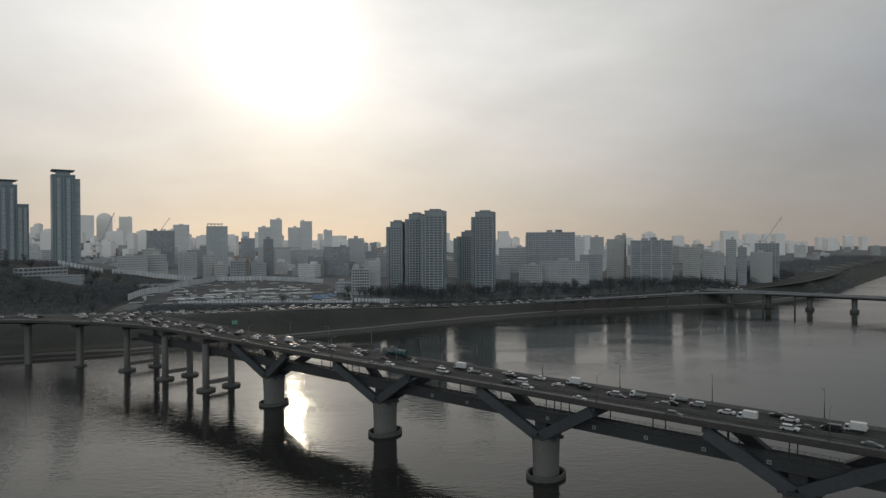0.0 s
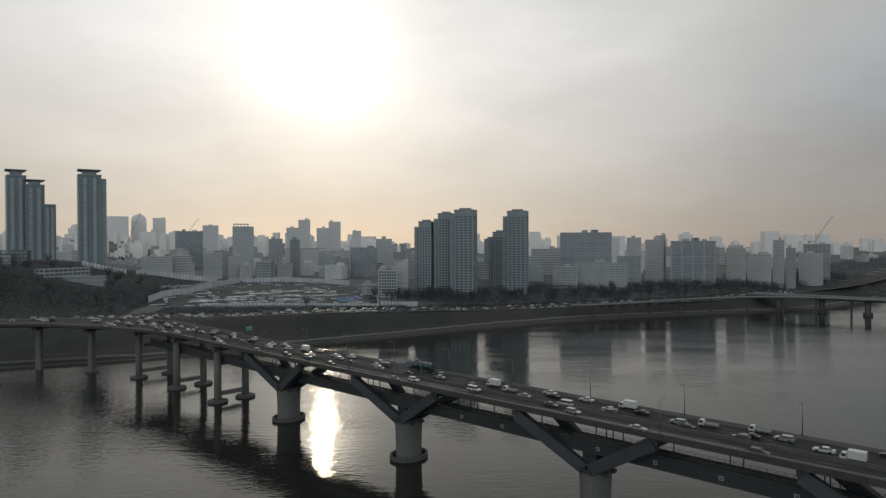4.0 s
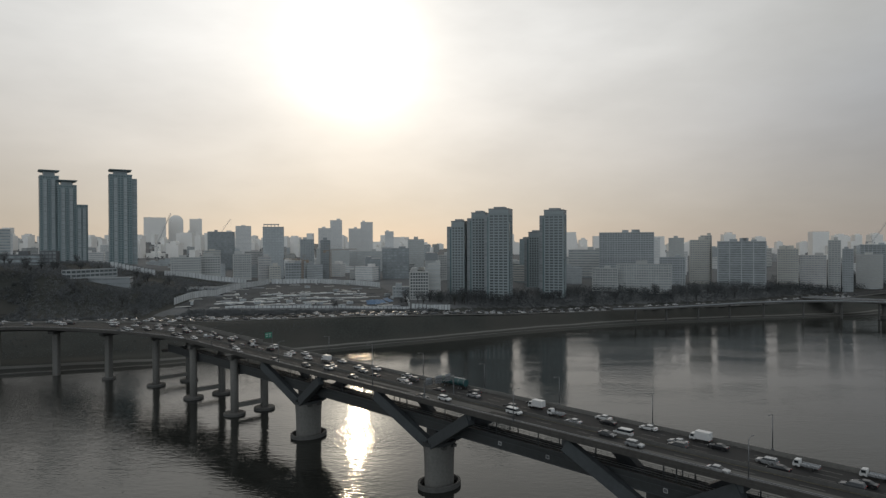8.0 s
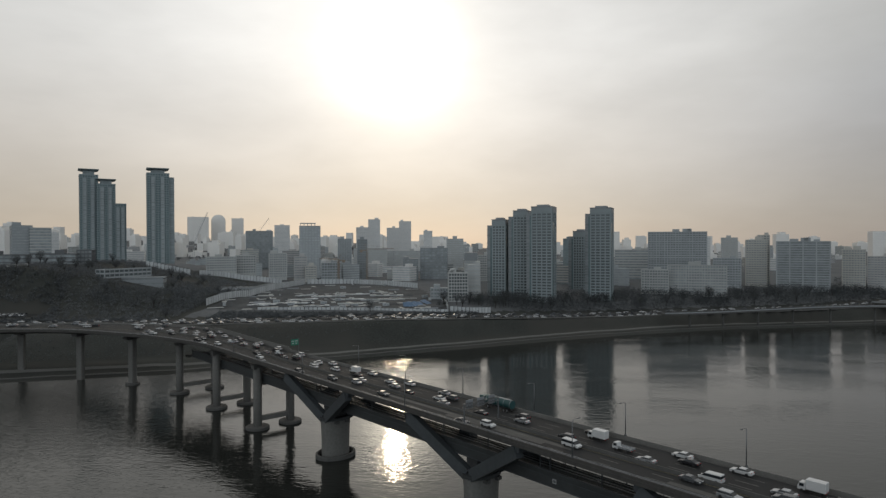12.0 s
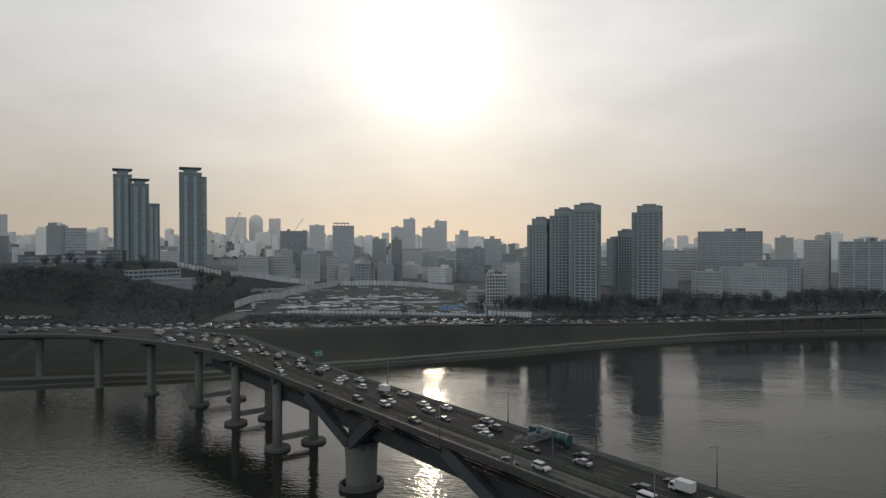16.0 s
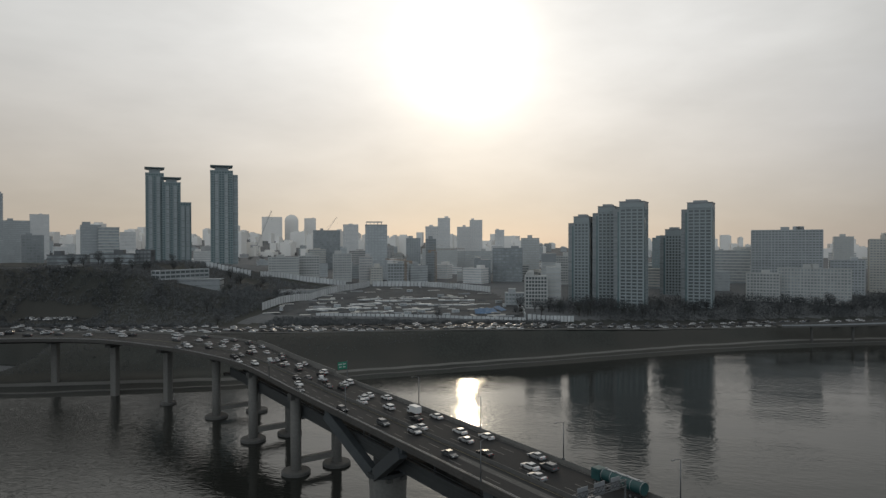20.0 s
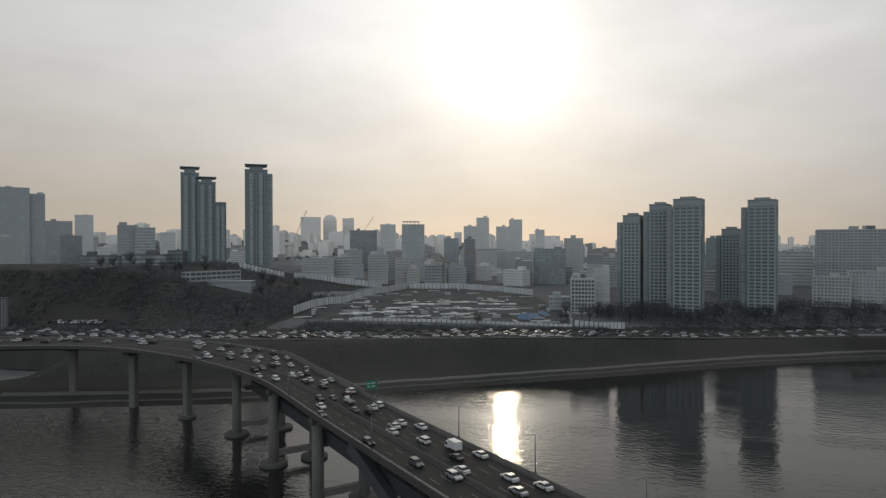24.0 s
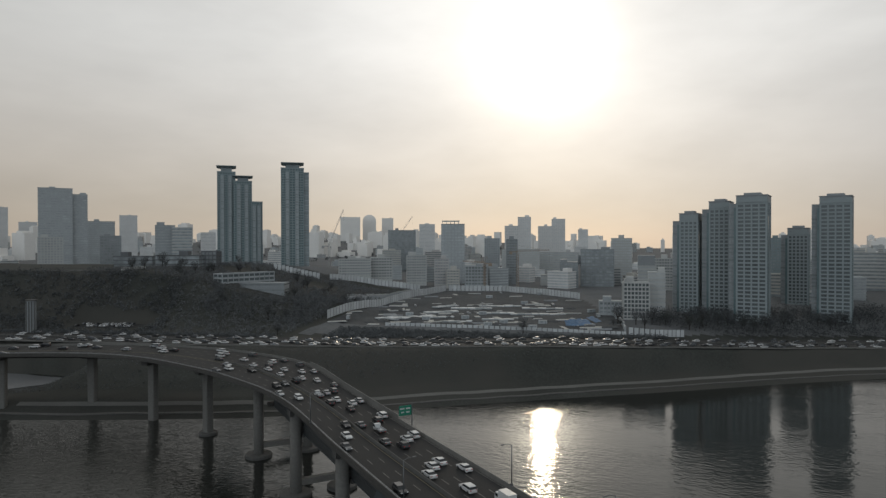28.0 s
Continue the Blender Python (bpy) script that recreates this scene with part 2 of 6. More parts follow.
M_PATH = mat("pale_path", (0.11, 0.108, 0.10), 0.9, 0.2, 2.0, 0.1)
M_ASPHALT = mat("asphalt", (0.032, 0.032, 0.032), 0.8, 0.25, 3.0, 0.06, 0.2, spec=0.14)
M_PAINT = mat("road_paint", (0.135, 0.13, 0.12), 0.7, 0.3, 3.0, 0.4, 0.0)
M_YELLOW = mat("yellow_road_paint", (0.15, 0.13, 0.08), 0.7, 0.3, 3.0, 0.4, 0.0)
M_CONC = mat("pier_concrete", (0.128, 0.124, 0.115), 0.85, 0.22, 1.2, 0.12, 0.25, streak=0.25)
M_CONC_D = mat("dark_concrete", (0.075, 0.073, 0.069), 0.88, 0.25, 1.0, 0.1, 0.25, streak=0.3)
M_STEEL = mat("blue_grey_painted_steel", (0.05, 0.056, 0.06), 0.6, 0.2, 0.8, 0.1, 0.08)
M_DSTEEL = mat("dark_painted_steel", (0.036, 0.039, 0.04), 0.5, 0.2, 0.8, 0.1, 0.08)
M_EDGE = mat("dark_edge_concrete", (0.05, 0.047, 0.043), 0.9, 0.3, 1.0, 0.1, 0.25, streak=0.3)
M_RAIL = mat("grey_metal", (0.26, 0.27, 0.28), 0.45, 0.15, 5, 0.4, 0.05, metal=0.4)
M_POLE = mat("galvanised_pole", (0.13, 0.135, 0.14), 0.5, 0.12, 5, 0.5, 0.03, metal=0.5)
M_SIGN = mat("green_sign", (0.01, 0.16, 0.10), 0.45, 0.12, 2, 0.3, 0.0)
M_WHITE = mat("white_sheet", (0.5, 0.5, 0.49), 0.7, 0.15, 1.5, 0.1, 0.1)
M_FENCE = mat("pale_fence_panel", (0.46, 0.475, 0.48), 0.6, 0.15, 1.5, 0.15, 0.1, tint=0.12)
M_BLUE = mat("blue_tarpaulin", (0.085, 0.145, 0.23), 0.6, 0.25, 0.8, 0.1, 0.5)
M_BARK = mat("bark", (0.035, 0.03, 0.026), 0.95, 0.25, 3, 0.4, 0.5, spec=0.1)
M_TWIG = mat("winter_twigs", (0.094, 0.099, 0.102), 0.95, 0.4, 0.9, 0.15, 0.0, spec=0.1, tint=0.25)
M_TWIG_D = mat("dark_winter_twigs", (0.058, 0.062, 0.064), 0.95, 0.3, 0.9, 0.15, 0.0, spec=0.1, tint=0.15)
M_PINE = mat("pine_needles", (0.065, 0.07, 0.066), 0.95, 0.4, 0.9, 0.15, 0.0, spec=0.1, tint=0.25)
# buildings; window glass and brick are lifted in colour to stand in for haze
M_GLASS = mat("window_glass", (0.24, 0.262, 0.27), 0.12, 0.3, 0.25, 0.06, 0.0, tint=0.2)
M_GLASS_N = mat("dark_window_glass", (0.10, 0.115, 0.12), 0.15, 0.3, 0.25, 0.06, 0.0, tint=0.2)
# window glass paled further, so its colour carries the haze of distance
M_GLASS_P = mat("haze_paled_glass", (0.41, 0.435, 0.445), 0.25, 0.2, 0.3, 0.06, 0.0, tint=0.2)
M_TEAL = mat("teal_glazing", (0.11, 0.16, 0.168), 0.2, 0.2, 0.4, 0.08, 0.0)
# tower walls take the haze's blue into their base colour
M_WALL = mat("haze_blued_render", (0.265, 0.30, 0.308), 0.85, 0.1, 0.8, 0.04, 0.05, streak=0.3)
M_WALL_B = mat("blue_grey_render", (0.20, 0.245, 0.255), 0.8, 0.1, 0.8, 0.04, 0.05, streak=0.3)
M_WALL_Y = mat("sand_render", (0.42, 0.41, 0.38), 0.85, 0.1, 0.8, 0.04, 0.05, streak=0.3)
M_WALL_P = mat("pale_grey_render", (0.39, 0.395, 0.385), 0.85, 0.08, 0.6, 0.03, 0.0, streak=0.3, tint=0.08)
# distant walls: the haze is put into this pale base colour
M_HAZE = mat("haze_paled_render", (0.60, 0.59, 0.575), 0.9, 0.06, 0.3, 0.02, 0.0)
M_WALL_D = mat("dark_cladding", (0.225, 0.24, 0.248), 0.55, 0.12, 0.8, 0.05, 0.03)
M_WALL_G = mat("grey_cladding", (0.32, 0.34, 0.348), 0.75, 0.12, 0.8, 0.05, 0.03, tint=0.12)
M_BRICK = mat("haze_paled_brick", (0.41, 0.40, 0.39), 0.9, 0.15, 0.9, 0.05, 0.1, tint=0.1)
M_CRANE = mat("crane_paint", (0.24, 0.185, 0.14), 0.6, 0.15, 2, 0.3, 0.0)
M_CRANE_G = mat("crane_grey", (0.30, 0.30, 0.30), 0.6, 0.15, 2, 0.3, 0.0)
M_WALL_DD = mat("plain_dark_wall", (0.11, 0.115, 0.12), 0.8, 0.15, 0.8, 0.05, 0.05)
# farthest walls, paler still, with haze painted in as base colour
M_FAR = mat("haze_paled_far_render", (0.70, 0.68, 0.65), 0.9, 0.06, 0.3, 0.02, 0.0)
# vehicles
M_CAR = {
    "white": mat("white_car_paint", (0.52, 0.52, 0.515), 0.25, 0.06, 2, 0.5, 0.0),
    "black": mat("black_car_paint", (0.022, 0.022, 0.024), 0.18, 0.1, 2, 0.5, 0.0),
    "silver": mat("silver_car_paint", (0.38, 0.39, 0.40), 0.28, 0.08, 2, 0.5, 0.0, metal=0.5),
    "grey": mat("dark_grey_car_paint", (0.10, 0.105, 0.11), 0.25, 0.1, 2, 0.5, 0.0, metal=0.3),
    "blue": mat("dark_blue_car_paint", (0.03, 0.05, 0.11), 0.22, 0.1, 2, 0.5, 0.0),
}
M_CARGLASS = mat("car_glass", (0.02, 0.023, 0.026), 0.06, 0.1, 1, 0.3, 0.0)
M_TYRE = mat("tyre_rubber", (0.02, 0.02, 0.02), 0.9, 0.2, 8, 0.8, 0.1)
M_RIM = mat("wheel_rim", (0.35, 0.35, 0.36), 0.35, 0.1, 5, 0.8, 0.0, metal=0.8)
M_LENS = mat("lamp_lens", (0.75, 0.75, 0.72), 0.15, 0.1, 5, 0.8, 0.0)
M_TAIL = mat("tail_lamp", (0.30, 0.02, 0.02), 0.2, 0.1, 5, 0.8, 0.0)
M_TANK = mat("teal_tank_paint", (0.012, 0.055, 0.056), 0.5, 0.15, 1, 0.3, 0.0)


# ---- shaping helpers ----
def part(name, bm, material, parent=None, label="", smooth=False, m=None):
    me = bpy.data.meshes.new(name)
    if smooth:
        for f in bm.faces:
            f.smooth = True
    bm.to_mesh(me)
    bm.free()
    me.materials.append(material)
    ob = new(name, me)
    if parent:
        ob.parent = parent
    if m is not None:
        ob.matrix_basis = m
    return tagged(ob, label)


def share(name, mesh, parent, m):
    ob = new(name, mesh)
    ob.parent = parent
    ob.matrix_basis = m
    return ob


def thing(name, label, category, m=None, group="", kind=""):
    ob = new(name)
    if m is not None:
        ob.matrix_basis = m
    return tagged(ob, label, category, group, kind)


def box(bm, x0, x1, y0, y1, z0, z1, bevel=0.0):
    vs = [bm.verts.new((x, y, z)) for z in (z0, z1) for x, y in ((x0, y0), (x1, y0), (x1, y1), (x0, y1))]
    fs = [bm.faces.new([vs[i] for i in f]) for f in ((3, 2, 1, 0), (4, 5, 6, 7), (0, 1, 5, 4), (1, 2, 6, 5), (2, 3, 7, 6), (3, 0, 4, 7))]
    if bevel:
        es = list({e for f in fs for e in f.edges})
        bmesh.ops.bevel(bm, geom=es, offset=bevel, segments=1, affect="EDGES")
    return bm


def boxes(*args):
    bm = bmesh.new()
    for a in args:
        box(bm, *a)
    return bm


def tube(bm, a, b, ra, rb, n=6, cap=True):
    a, b = Vector(a), Vector(b)
    q = (b - a).to_track_quat("Z", "Y")
    rings = []
    for p, r in ((a, ra), (b, rb)):
        rings.append([bm.verts.new(p + q @ Vector((r * math.cos(2 * math.pi * k / n), r * math.sin(2 * math.pi * k / n), 0))) for k in range(n)])
    for k in range(n):
        bm.faces.new((rings[0][k], rings[0][(k + 1) % n], rings[1][(k + 1) % n], rings[1][k]))
    if cap:
        bm.faces.new(rings[0][::-1])
        bm.faces.new(rings[1])
    return bm


def lathe(bm, profile, n=24, sx=1.0, sy=1.0):
    """profile: (radius, z) from bottom to top."""
    rings = [[bm.verts.new((r * sx * math.cos(2 * math.pi * k / n), r * sy * math.sin(2 * math.pi * k / n), z)) for k in range(n)] for r, z in profile]
    for a, b in zip(rings, rings[1:]):
        for k in range(n):
            bm.faces.new((a[k], a[(k + 1) % n], b[(k + 1) % n], b[k]))
    bm.faces.new(rings[0][::-1])
    bm.faces.new(rings[-1])
    return bm


def beam(bm, a, b, w, h):
    """A box section from a to b, w across and h high."""
    a, b = Vector(a), Vector(b)
    t = (b - a).normalized()
    s = t.cross(Vector((0, 0, 1)))
    s = s.normalized() if s.length > 1e-4 else Vector((1, 0, 0))
    up = s.cross(t)
    ring = [[bm.verts.new(p + s * (i * w / 2) + up * (j * h / 2)) for i, j in ((-1, -1), (1, -1), (1, 1), (-1, 1))] for p in (a, b)]
    for k in range(4):
        bm.faces.new((ring[0][k], ring[0][(k + 1) % 4], ring[1][(k + 1) % 4], ring[1][k]))
    bm.faces.new(ring[0][::-1])
    bm.faces.new(ring[1])
    return bm


def loft(rings, closed=True):
    """Joins equal rings of points into one skin; the end rings are capped."""
    bm = bmesh.new()
    vs = [[bm.verts.new(p) for p in r] for r in rings]
    n = len(vs[0])
    for a, b in zip(vs, vs[1:]):
        for k in range(n if closed else n - 1):
            bm.faces.new((a[k], a[(k + 1) % n], b[(k + 1) % n], b[k]))
    if closed:
        bm.faces.new(vs[0][::-1])
        bm.faces.new(vs[-1])
    bmesh.ops.recalc_face_normals(bm, faces=bm.faces)
    return bm


def spline(pts, steps):
    """A smooth line through the points."""
    out, P = [], [Vector(p) for p in pts]
    for i in range(len(P) - 1):
        a, b, c, d = P[max(i - 1, 0)], P[i], P[i + 1], P[min(i + 2, len(P) - 1)]
        for k in range(steps):
            t = k / steps
            out.append(0.5 * (2 * b + (c - a) * t + (2 * a - 5 * b + 4 * c - d) * t * t + (3 * b - a - 3 * c + d) * t ** 3))
    return out + [P[-1]]

# ---- ground and river ----
SHORE = [(-4900, -700), (-1200, 130), (-600, 320), (-342, 410), (-293, 429), (-240, 452), (-196, 478), (-163, 503), (-134, 523), (-97, 549), (-52, 580), (8, 623), (72, 664), (165, 711), (330, 765), (430, 812), (596, 950), (853, 1250), (1500, 2000), (4900, 5600)]
ROADLINE = [(-4900, -560), (-1200, 280), (-700, 440), (-480, 497), (-322, 533), (-215, 565), (-138, 597), (-93, 617), (-63, 635), (1, 678), (56, 713), (153, 754), (281, 799), (400, 864), (598, 1022), (900, 1400), (1500, 2110), (4900, 5720)]


def road_z(x):
    """Height of the expressway, which sinks towards the second bridge and rises again."""
    return np.interp(x, [-215, -138, -93, -63, 1, 56, 153, 281, 400, 600], [20.0, 19.7, 18.7, 17.5, 13.8, 11.8, 11.8, 12.8, 15.5, 19.75])


def side(line, X, Y):
    """Signed distance to a line in plan, above zero on its left-hand, inland side."""
    best, sign = np.full(X.shape, 1e9), np.ones(X.shape)
    for (ax, ay), (bx, by) in zip(line, line[1:]):
        dx, dy = bx - ax, by - ay
        t = np.clip(((X - ax) * dx + (Y - ay) * dy) / (dx * dx + dy * dy), 0, 1)
        d = np.hypot(X - ax - t * dx, Y - ay - t * dy)
        s = np.sign(dx * (Y - ay) - dy * (X - ax) + 1e-9)
        near = d < best
        best, sign = np.where(near, d, best), np.where(near, s, sign)
    return best * sign


SITE_EDGE = [(-292, 612), (-289, 700), (-283, 838), (-225, 855), (-138, 800), (-101, 722), (-88, 660), (-116, 648), (-156, 637), (-199, 627), (-240, 621)]


def inside(poly, X, Y):
    """Whether points lie within a polygon in plan."""
    hit = np.zeros(np.shape(X), bool)
    for (ax, ay), (bx, by) in zip(poly, poly[1:] + poly[:1]):
        cross = (ay > Y) != (by > Y)
        hit ^= cross & (X < (bx - ax) * (Y - ay) / (by - ay + 1e-9) + ax)
    return hit


def step(a, b, x):
    t = np.clip((x - a) / (b - a), 0, 1)
    return t * t * (3 - 2 * t)


LOT_X, LOT_Y, LOT_Z = -431, 551, 22.0


def in_lot(X, Y, rim):
    """1 on the car park's bench, falling to 0 over its rim."""
    a = radians(17)
    u, v = (X - LOT_X) * math.cos(a) + (Y - LOT_Y) * math.sin(a), -(X - LOT_X) * math.sin(a) + (Y - LOT_Y) * math.cos(a)
    return step(27 + rim, 27, np.abs(u)) * step(10 + rim, 10, np.abs(v))


def height(X, Y):
    X, Y = np.asarray(X, float), np.asarray(Y, float)
    s, r = side(SHORE, X, Y), side(ROADLINE, X, Y)
    z = np.where(s < 0, np.maximum(s * 0.3, -7), 0.0)
    z = z + 1.4 * step(-1, 6, s) + 3.2 * step(8, 28 - 8 * step(-190, -260, X), s)
    s0 = np.clip(0.34 * (s - r), 27, 40)
    f = np.clip((s - s0) / np.maximum((s - s0) + (-r - 18), 1), 0, 1)
    bed = road_z(X) - 0.55
    z = np.where((s > s0) & (r < 18), z + (bed - 4.6) * step(0, 0.95, np.where(r > -18, 1, f)), z)
    z = np.where(r >= 18, bed + (19.2 - bed) * step(20, 90, r) + 3.3 * step(20, 50, r) + 7.5 * step(60, 220, r) + 6 * step(400, 1500, r), z)
    # wooded hill: a steep bluff over the road with a levelled top, falling away downriver
    top = np.interp(X, [-460, -428, -398, -350, -300, -285], [59.5, 54.5, 47, 37, 29, 26]) + 0.8 * np.sin(X * 0.06) * np.sin(Y * 0.05)
    brow = np.interp(X, [-470, -400], [80, 108])
    z = z + np.maximum(top - z, 0) * step(0, 1, np.clip((r - 38) / (brow - 38), 0, 1)) * step(0, 1, np.clip((np.interp(X, [-470, -430], [360, 440]) - r) / 140, 0, 1)) * (X < -280)
    # flat low land by the backwater
    z = np.where(r < -18, z * (1 - 0.8 * step(100, 62, np.hypot(X + 450, Y - 455)) * (s > 6)), z)
    # distant rises
    z = z + 60 * step(1700, 3400, np.hypot(X + 400, Y)) * np.exp(-((X + 1900) / 900.0) ** 2) * (Y > 0)
    # backwater behind the sand bar
    a = radians(24)
    u, v = (X + 440) * math.cos(a) + (Y - 455) * math.sin(a), -(X + 440) * math.sin(a) + (Y - 455) * math.cos(a)
    pool = step(1.25, 0.85, np.hypot(u / 62, v / 28))
    z = z * (1 - pool) - 2.5 * pool
    # bench for the car park, cut into the bluff
    flat = in_lot(X, Y, 5.0)
    z = z * (1 - flat) + LOT_Z * flat
    # bank behind the camera
    z = z + 14 * step(-560, -620, Y + 0.55 * X)
    rough = np.sin(X * 0.11 + 1.3 * np.sin(Y * 0.07)) * np.sin(Y * 0.13 + np.sin(X * 0.05)) * 0.25
    return z + rough * (s > 4)


def spot(x, y):
    return float(height([x], [y])[0])


def build_ground():
    def axis(fine0, fine1, stepf, lo, hi):
        a = list(np.arange(fine0, fine1, stepf))
        g, p = stepf, fine1
        while p < hi:
            a.append(p)
            g *= 1.22
            p += min(g, 400)
        a.append(hi)
        g, p = stepf, fine0 - stepf
        low = []
        while p > lo:
            low.append(p)
            g *= 1.22
            p -= min(g, 400)
        return np.array([lo] + low[::-1] + a)

    xs, ys = axis(-560, 480, 5, -4950, 4950), axis(380, 860, 5, -2500, 4950)
    X, Y = np.meshgrid(xs, ys)
    Z = height(X, Y)
    nx, ny = len(xs), len(ys)
    verts = np.stack([X.ravel(), Y.ravel(), Z.ravel()], 1)
    i = np.arange(nx * ny).reshape(ny, nx)
    faces = np.stack([i[:-1, :-1], i[:-1, 1:], i[1:, 1:], i[1:, :-1]], -1).reshape(-1, 4)
    me = bpy.data.meshes.new("ground")
    me.from_pydata(verts.tolist(), [], faces.tolist())
    me.polygons.foreach_set("use_smooth", [True] * len(me.polygons))
    # paved streets inland, toned lighter as by haze, dug soil on the building site, winter grass elsewhere
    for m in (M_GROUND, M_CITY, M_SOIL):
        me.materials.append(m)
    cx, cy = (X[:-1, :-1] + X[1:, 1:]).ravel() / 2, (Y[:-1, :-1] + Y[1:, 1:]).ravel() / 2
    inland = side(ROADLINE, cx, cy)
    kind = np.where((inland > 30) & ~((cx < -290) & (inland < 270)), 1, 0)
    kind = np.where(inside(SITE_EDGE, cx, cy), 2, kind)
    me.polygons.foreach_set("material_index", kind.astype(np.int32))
    tagged(new("ground", me), "brown winter grass and bare soil on river banks", "ground", kind="structure")
    bm = boxes((-4950, 4950, -2500, 4950, -6.9, 0.0))
    tagged(part("water", bm, M_WATER), "calm grey river with fine ripples", "water", kind="structure")


def ribbon(name, line, offs, material, lift, label, category, steps=8, x_range=(-1e9, 1e9), kind="structure"):
    """A strip laid along a line in plan between two sideways offsets, on the ground."""
    P = spline([(x, y, 0) for x, y in line], steps)
    P = [p for p in P if x_range[0] < p.x < x_range[1]]
    rings = []
    for k, p in enumerate(P):
        t = (P[min(k + 1, len(P) - 1)] - P[max(k - 1, 0)]).normalized()
        n = Vector((-t.y, t.x, 0))
        a, b = p + n * offs[0], p + n * offs[1]
        za = zb = road_z(p.x) + lift - 19.75
        if lift <= 2:
            za, zb = spot(a.x, a.y) + lift, spot(b.x, b.y) + lift
        rings.append([(a.x, a.y, za - 0.8), (b.x, b.y, zb - 0.8), (b.x, b.y, zb), (a.x, a.y, za)])
    return tagged(part(name, loft(rings), material), label, category, kind=kind)


build_ground()
ribbon("road", ROADLINE[1:-1], (-16, 16), M_ASPHALT, 19.75, "wide grey asphalt riverside expressway", "road", 10)
for off in (-12.6, -9.2, -5.8, 2.6, 6.0, 9.4):
    ribbon("trim", ROADLINE[2:-3], (off - 0.1, off + 0.1), M_PAINT, 19.78, "white painted lane line on expressway", "lane line", 8, (-520, 480))
ribbon("trim", ROADLINE[2:-2], (-0.4, 0.4), M_CONC_D, 20.6, "concrete median barrier of expressway", "barrier", 8, (-640, 800))
ribbon("trim", ROADLINE[2:-2], (-16.6, -16.1), M_CONC, 20.1, "low concrete kerb wall of expressway", "barrier", 8, (-640, 800))
ribbon("path", SHORE[3:-3], (14.0, 17.0), M_PATH, 0.15, "pale paved riverside path on grass bank", "path", 8)
ribbon("path", SHORE[2:-3], (5.0, 7.0), M_CONC_D, 0.25, "worn concrete edge of river bank", "embankment", 8)

# ---- the double-deck bridge ----
B0, BU, BV = Vector((-25.3, 274.2, 0)), Vector((0.755, -0.656, 0)), Vector((0.656, 0.755, 0))
DECK = 30.1


def at(u, v, z=0.0):
    return B0 + BU * u + BV * v + Vector((0, 0, z))


NEAR = [at(u, -11.8, DECK) for u in (420, 340, 260, 180, 100, 20, -60, -120, -180)]
NEAR += [Vector(p) for p in ((-207, 404.5, 30.0), (-233, 415, 29.8), (-272, 425.5, 29.6), (-306, 424, 29.5), (-341, 411, 29.4), (-382, 388, 29.3), (-430, 352, 29.2))]
FAR = [at(u, 11.8, DECK) for u in (420, 340, 260, 180, 100, 20, -60, -120)] + [at(-180, 12.6, DECK)]
FAR += [Vector(p) for p in ((-192, 437, 30.0), (-229, 453, 29.8), (-272, 459, 29.6), (-316, 452, 29.5), (-358, 434, 29.4), (-399, 410, 29.3), (-447, 373, 29.2))]
NEAR, FAR = spline(NEAR, 6), spline(FAR, 6)
LAST = len(NEAR) - 1


def deck_at(i, f, dv=0.0, dz=0.0):
    a, b = NEAR[i], FAR[i]
    return a.lerp(b, f) + (b - a).normalized() * dv + Vector((0, 0, dz))


def along(name, parent, material, profile, i0, i1, label=""):
    """Sweeps a profile of (share of the width, metres more, metres up) along the deck."""
    rings = [[deck_at(i, *p) for p in profile] for i in range(i0, i1 + 1)]
    return part(name, loft(rings), material, parent, label)


bridge = thing("road_bridge", "double-deck concrete and steel river bridge with slanted struts", "bridge")
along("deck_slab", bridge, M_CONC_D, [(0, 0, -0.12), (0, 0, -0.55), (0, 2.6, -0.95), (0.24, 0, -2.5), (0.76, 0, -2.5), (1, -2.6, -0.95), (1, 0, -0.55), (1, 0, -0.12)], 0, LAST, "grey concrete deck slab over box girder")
along("carriageway", bridge, M_ASPHALT, [(0, 0.6, -0.11), (1, -0.6, -0.11), (1, -0.6, 0.0), (0, 0.6, 0.0)], 0, LAST, "worn grey asphalt surface")
along("parapet", bridge, M_EDGE, [(0, 0.0, -0.3), (0, 0.45, -0.3), (0, 0.32, 0.85), (0, 0.08, 0.85)], 0, LAST, "low dark concrete parapet")
along("fascia", bridge, M_EDGE, [(0, -0.14, -0.7), (0, -0.02, -0.7), (0, -0.02, 0.25), (0, -0.14, 0.25)], 0, LAST, "dark concrete edge beam")
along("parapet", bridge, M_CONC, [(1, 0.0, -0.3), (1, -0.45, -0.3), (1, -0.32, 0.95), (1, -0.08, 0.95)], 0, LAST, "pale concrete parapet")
along("noise_wall", bridge, M_CONC, [(1, -0.05, 0.9), (1, -0.3, 0.9), (1, -0.3, 1.9), (1, -0.05, 1.9)], 44, 54, "pale wall panel above parapet")
along("median", bridge, M_CONC_D, [(0.43, -0.3, -0.05), (0.43, 0.3, -0.05), (0.43, 0.12, 0.85), (0.43, -0.12, 0.85)], 0, 60, "concrete median barrier")
for z in (1.0, 1.25):
    along("guard_rail", bridge, M_RAIL, [(0, 0.15, z), (0, 0.23, z), (0, 0.23, z + 0.08), (0, 0.15, z + 0.08)], 0, LAST)
